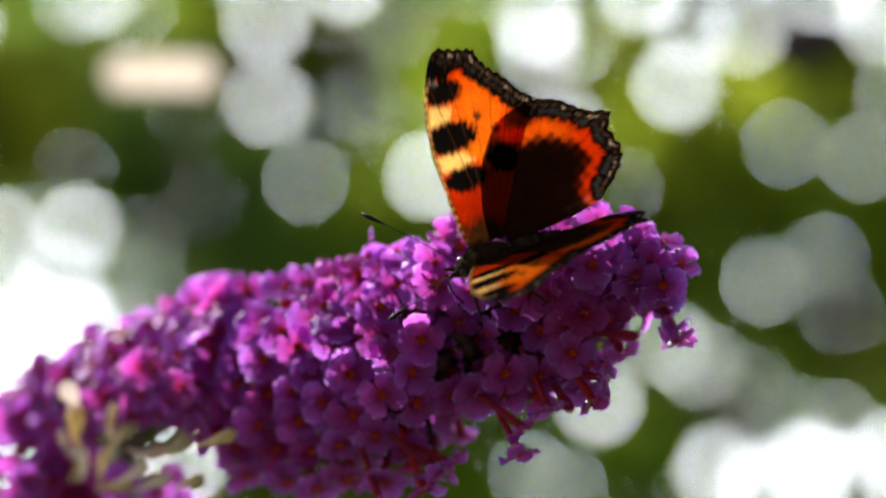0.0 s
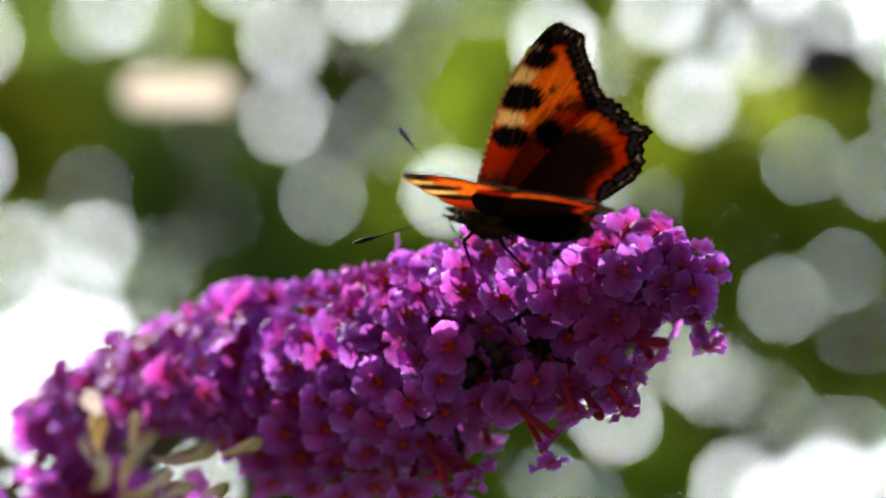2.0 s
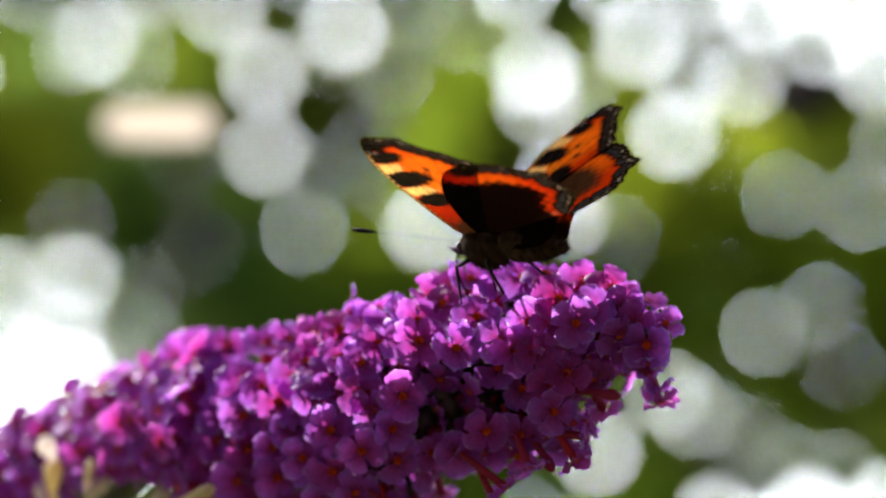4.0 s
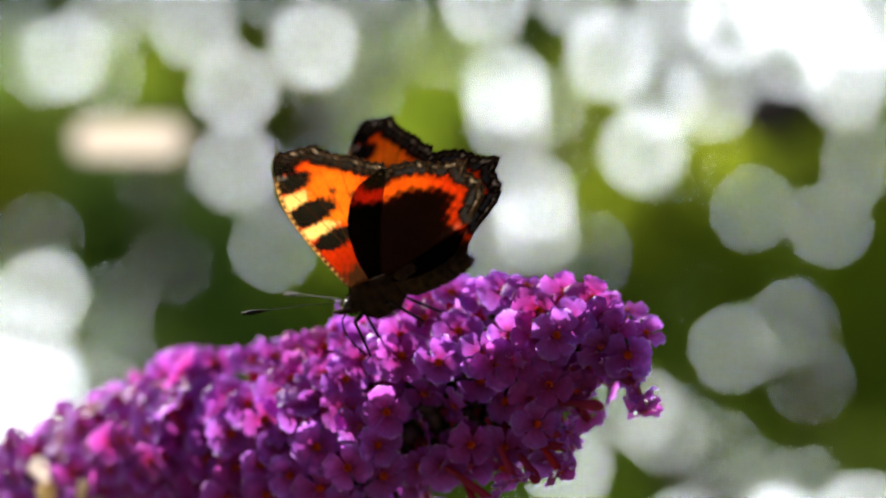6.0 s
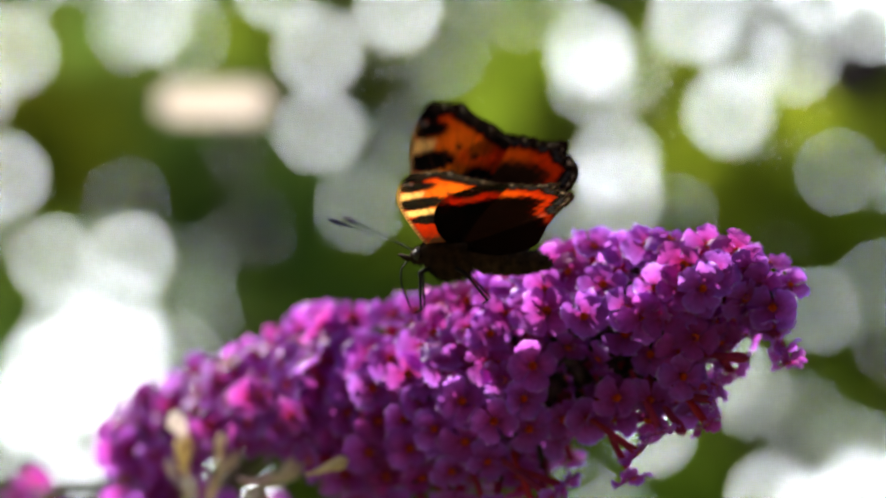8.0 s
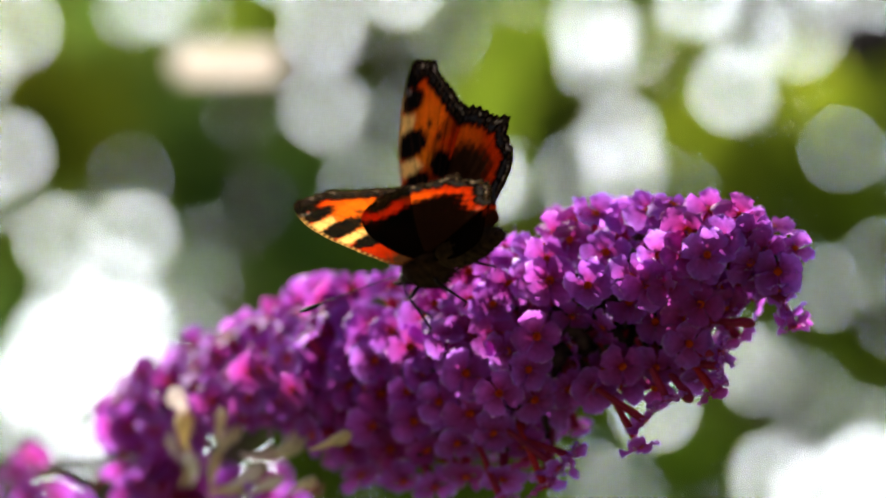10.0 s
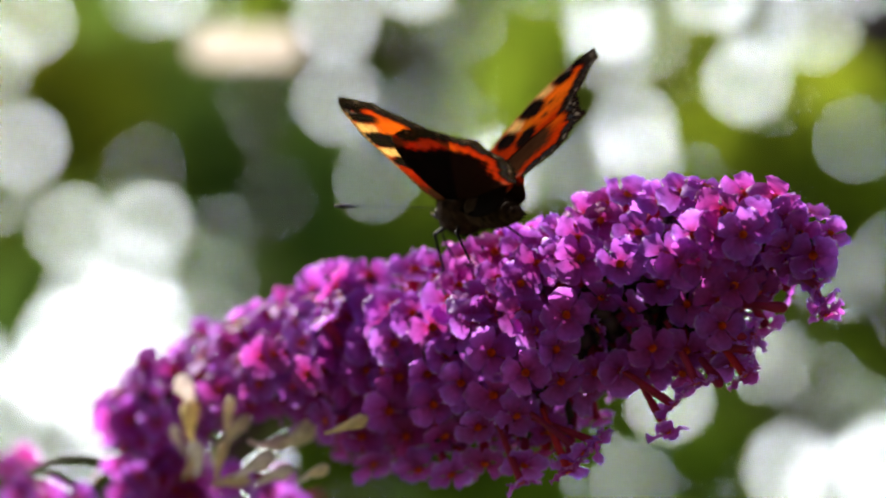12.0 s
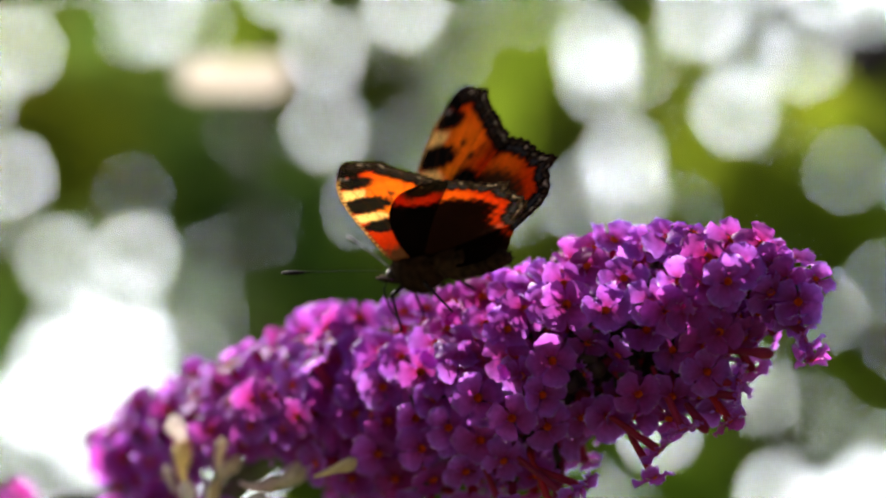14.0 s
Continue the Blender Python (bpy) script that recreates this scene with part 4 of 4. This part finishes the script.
# seconds, place, turn
SPIKE_ROWS = [
    (0, 0.00164, 0.40437, 1.18279, -0.84, 1.42, 1.19),
    (0.5, 0.00138, 0.40525, 1.18353, -0.69, 1.37, 1.36),
    (1, 0.00059, 0.40689, 1.18262, -0.54, 1.43, 0.9),
    (1.5, 0.00093, 0.40494, 1.18243, -0.09, 1.31, 1.45),
    (2, 0.00315, 0.40082, 1.18424, -0.53, 1.28, 1.67),
    (2.5, 0.00281, 0.39941, 1.185, -0.51, 0.96, 2.32),
    (3, -0.00186, 0.39894, 1.18341, -1.45, 2.22, 1.84),
    (3.2, -0.00224, 0.39964, 1.18276, -2.39, 2.27, 1.71),
    (5.3, 0.00255, 0.40386, 1.18105, 0.47, 2.4, 1.34),
    (5.5, 0.00215, 0.40406, 1.18071, -1.55, 2.81, 0.46),
    (6, 0.00136, 0.40447, 1.18195, -0.9, 0.79, 0.39),
    (6.5, 0.00445, 0.4047, 1.1811, -0.33, 0.75, 0.57),
    (7, 0.00434, 0.40438, 1.18143, -0.97, 1.34, 0.53),
    (7.5, 0.00531, 0.40539, 1.18047, 0.77, 0, 0.66),
    (8, 0.00978, 0.40722, 1.18316, -0.35, 0.28, 1.55),
    (8.5, 0.01281, 0.41139, 1.18351, -0.35, 0.29, 2.24),
    (8.7, 0.01096, 0.40994, 1.18379, -0.26, -0.21, 0.91),
    (10.8, 0.00715, 0.40296, 1.17813, 0.84, -1.25, 3.23),
    (11, 0.0077, 0.40285, 1.17813, -0.37, -0.78, 3.44),
    (11.5, 0.01053, 0.40081, 1.17984, -1.54, 0.02, 3.68),
    (12, 0.00778, 0.39592, 1.17939, -2.71, 0.72, 4.29),
    (12.5, 0.00587, 0.39196, 1.1786, -2.05, 0.81, 3.87),
    (13, 0.00932, 0.39476, 1.17797, -2.8, 1.54, 4.58),
    (13.5, 0.01106, 0.39616, 1.17735, -2.55, 1.01, 4.13),
    (14, 0.00752, 0.39754, 1.17726, -1.95, 0.61, 3.47),
]
FLY_ROWS = [
    (0, 0.00604, 0.39236, 1.19874, -49.81, 19.74, 175.09),
    (0.5, 0.00549, 0.39330, 1.20051, -58.80, 17.77, 180.11),
    (1, 0.00373, 0.39255, 1.20323, -53.38, -1.32, 170.92),
    (1.5, 0.00126, 0.39344, 1.20440, -31.35, -6.44, 165.40),
    (2, 0.00340, 0.39334, 1.20699, -55.13, -2.09, 153.15),
    (2.5, 0.00326, 0.39467, 1.20802, -34.24, 7.49, 145.48),
    (2.7, 0.00139, 0.39461, 1.21116, -33.53, -9.36, 147.84),
    (2.8, 0.00261, 0.39333, 1.21360, -16.58, -26.93, 143.35),
    (3, 0.00395, 0.39231, 1.21522, -25.82, -33.81, 141.87),
    (3.2, 0.00467, 0.39404, 1.21299, -8.57, -18.55, 132.65),
    (5.3, 0.00618, 0.39763, 1.20629, -14.47, 17.87, 139.02),
    (5.5, 0.00445, 0.39711, 1.21087, -17.45, -6.80, 141.84),
    (5.8, -0.00291, 0.39407, 1.20955, 7.92, 0.61, 133.92),
    (5.9, -0.00384, 0.39538, 1.20820, 15.88, 28.98, 166.10),
    (6, -0.00533, 0.39752, 1.20318, -9.58, 29.87, 160.51),
    (6.5, -0.00268, 0.40030, 1.20254, -8.23, 23.84, 159.99),
    (7, -0.00358, 0.39617, 1.20660, -21.71, 4.94, 174.61),
    (7.5, -0.00650, 0.39659, 1.19827, -31.84, 41.35, 151.23),
    (8, -0.00706, 0.39940, 1.20349, -2.07, 6.74, 177.49),
    (8.2, -0.00719, 0.39621, 1.19917, -21.99, 23.61, 163.72),
    (8.5, -0.00705, 0.40008, 1.19581, -42.52, 40.14, 157.43),
    (8.7, -0.00877, 0.40013, 1.19617, -38.74, 38.62, 152.50),
    (10.8, -0.01321, 0.40125, 1.19222, -34.10, 24.52, 131.19),
    (11, -0.01188, 0.40375, 1.19183, -49.01, 23.69, 130.81),
    (11.3, -0.01078, 0.39782, 1.19633, -27.74, 8.73, 138.47),
    (11.5, -0.00994, 0.40246, 1.20114, -27.63, -7.23, 135.79),
    (12, -0.01142, 0.40073, 1.19882, -21.47, 8.08, 120.83),
    (12.5, -0.01250, 0.40110, 1.19643, -25.25, 14.22, 112.14),
    (13, -0.01207, 0.40453, 1.19941, -15.00, -3.77, 137.39),
    (13.5, -0.01268, 0.40350, 1.19613, -15.88, 11.32, 147.58),
    (14, -0.01576, 0.40320, 1.19489, -16.30, 17.12, 149.57),
]
# seconds, how far the left and the right wing are raised, how far the left forewing and hindwing and the right ones are swept
WING_ROWS = [
    (0, 37.1, 39.3, -8.0, -2.9, -7.0, -5.2),
    (0.5, 40.8, 46.7, -5.9, -1.6, -7.1, -3.2),
    (1, 30.9, 22.0, 0.3, -1.0, -1.8, -2.3),
    (1.5, 24.5, 40.2, -6.7, -2.0, -7.1, -0.3),
    (2, 66.0, 12.7, -6.6, -4.0, -2.1, -3.9),
    (2.5, 45.6, 36.6, -5.8, -1.3, -5.8, -1.3),
    (2.7, 32.7, 32.9, -2.3, -0.8, -2.3, -0.8),
    (2.8, 30.1, 28.4, 1.5, 6.6, 1.5, 6.6),
    (3, 46.5, 17.3, -2.0, 0.3, -0.9, 0.2),
    (3.2, 25.8, 14.5, 0.8, -0.2, 0.1, -0.6),
    (5.3, 66.4, 54.0, -3.2, -0.9, -1.3, 3.5),
    (5.5, 59.8, 17.8, -0.8, 1.0, -0.4, 2.8),
    (5.8, 16.9, 16.2, 10.9, -0.4, 10.9, -0.4),
    (5.9, 1.1, -0.3, -13.1, -11.2, -13.1, -11.2),
    (6, 48.1, 50.1, -2.8, -0.1, 0.8, 6.2),
    (6.5, 41.5, 48.5, -2.9, 1.8, -1.8, 4.0),
    (7, 50.6, 18.0, -7.8, -2.3, -1.1, -12.5),
    (7.5, 26.3, 102.5, 6.4, 1.9, 8.7, 1.5),
    (8, 22.1, 47.8, -15.0, -24.7, -13.5, -19.7),
    (8.2, 21.2, 19.3, -2.2, 8.6, -2.2, 8.6),
    (8.5, 46.6, 27.6, -3.7, 4.9, 0.9, 4.9),
    (8.7, 45.2, 39.3, -0.5, -4.6, -2.8, 1.1),
    (10.8, 43.7, 48.4, 8.6, 1.5, 5.8, 3.0),
    (11, 69.3, 28.6, 8.8, -0.2, 4.0, 3.2),
    (11.3, 38.1, 35.3, 11.9, -0.7, 11.9, -0.7),
    (11.5, 41.5, 24.3, 9.0, -1.4, 5.9, -2.4),
    (12, 49.9, 27.6, 14.2, 0.4, 7.8, -2.3),
    (12.5, 70.3, 43.0, 12.7, -0.0, 11.7, -1.1),
    (13, 52.7, 33.6, 9.5, -1.8, 7.2, -2.2),
    (13.5, 44.6, 45.0, 9.2, -0.5, 2.6, 2.5),
    (14, 39.9, 44.7, 6.2, 0.8, 2.8, 4.3),
]


def motions():
    walk(spike, [(t, pose(*r)) for t, *r in SPIKE_ROWS])
    walk(fly, [(t, pose(*r)) for t, *r in FLY_ROWS])
    for s, w in wings:
        rows = []
        for t, a, b, *sweep in WING_ROWS:
            hinge = pose(0, 0.0008 * s, 0.0006, a if s > 0 else -b)
            root = pose(-0.0015, 0.001 * s, 0)
            turn = sweep[(0 if w.name.startswith("fore") else 1) + (0 if s > 0 else 2)] * s
            rows.append((t, hinge @ root @ pose(0, 0, 0, 0, 0, turn) @ root.inverted()))
        walk(w, rows)


motions()
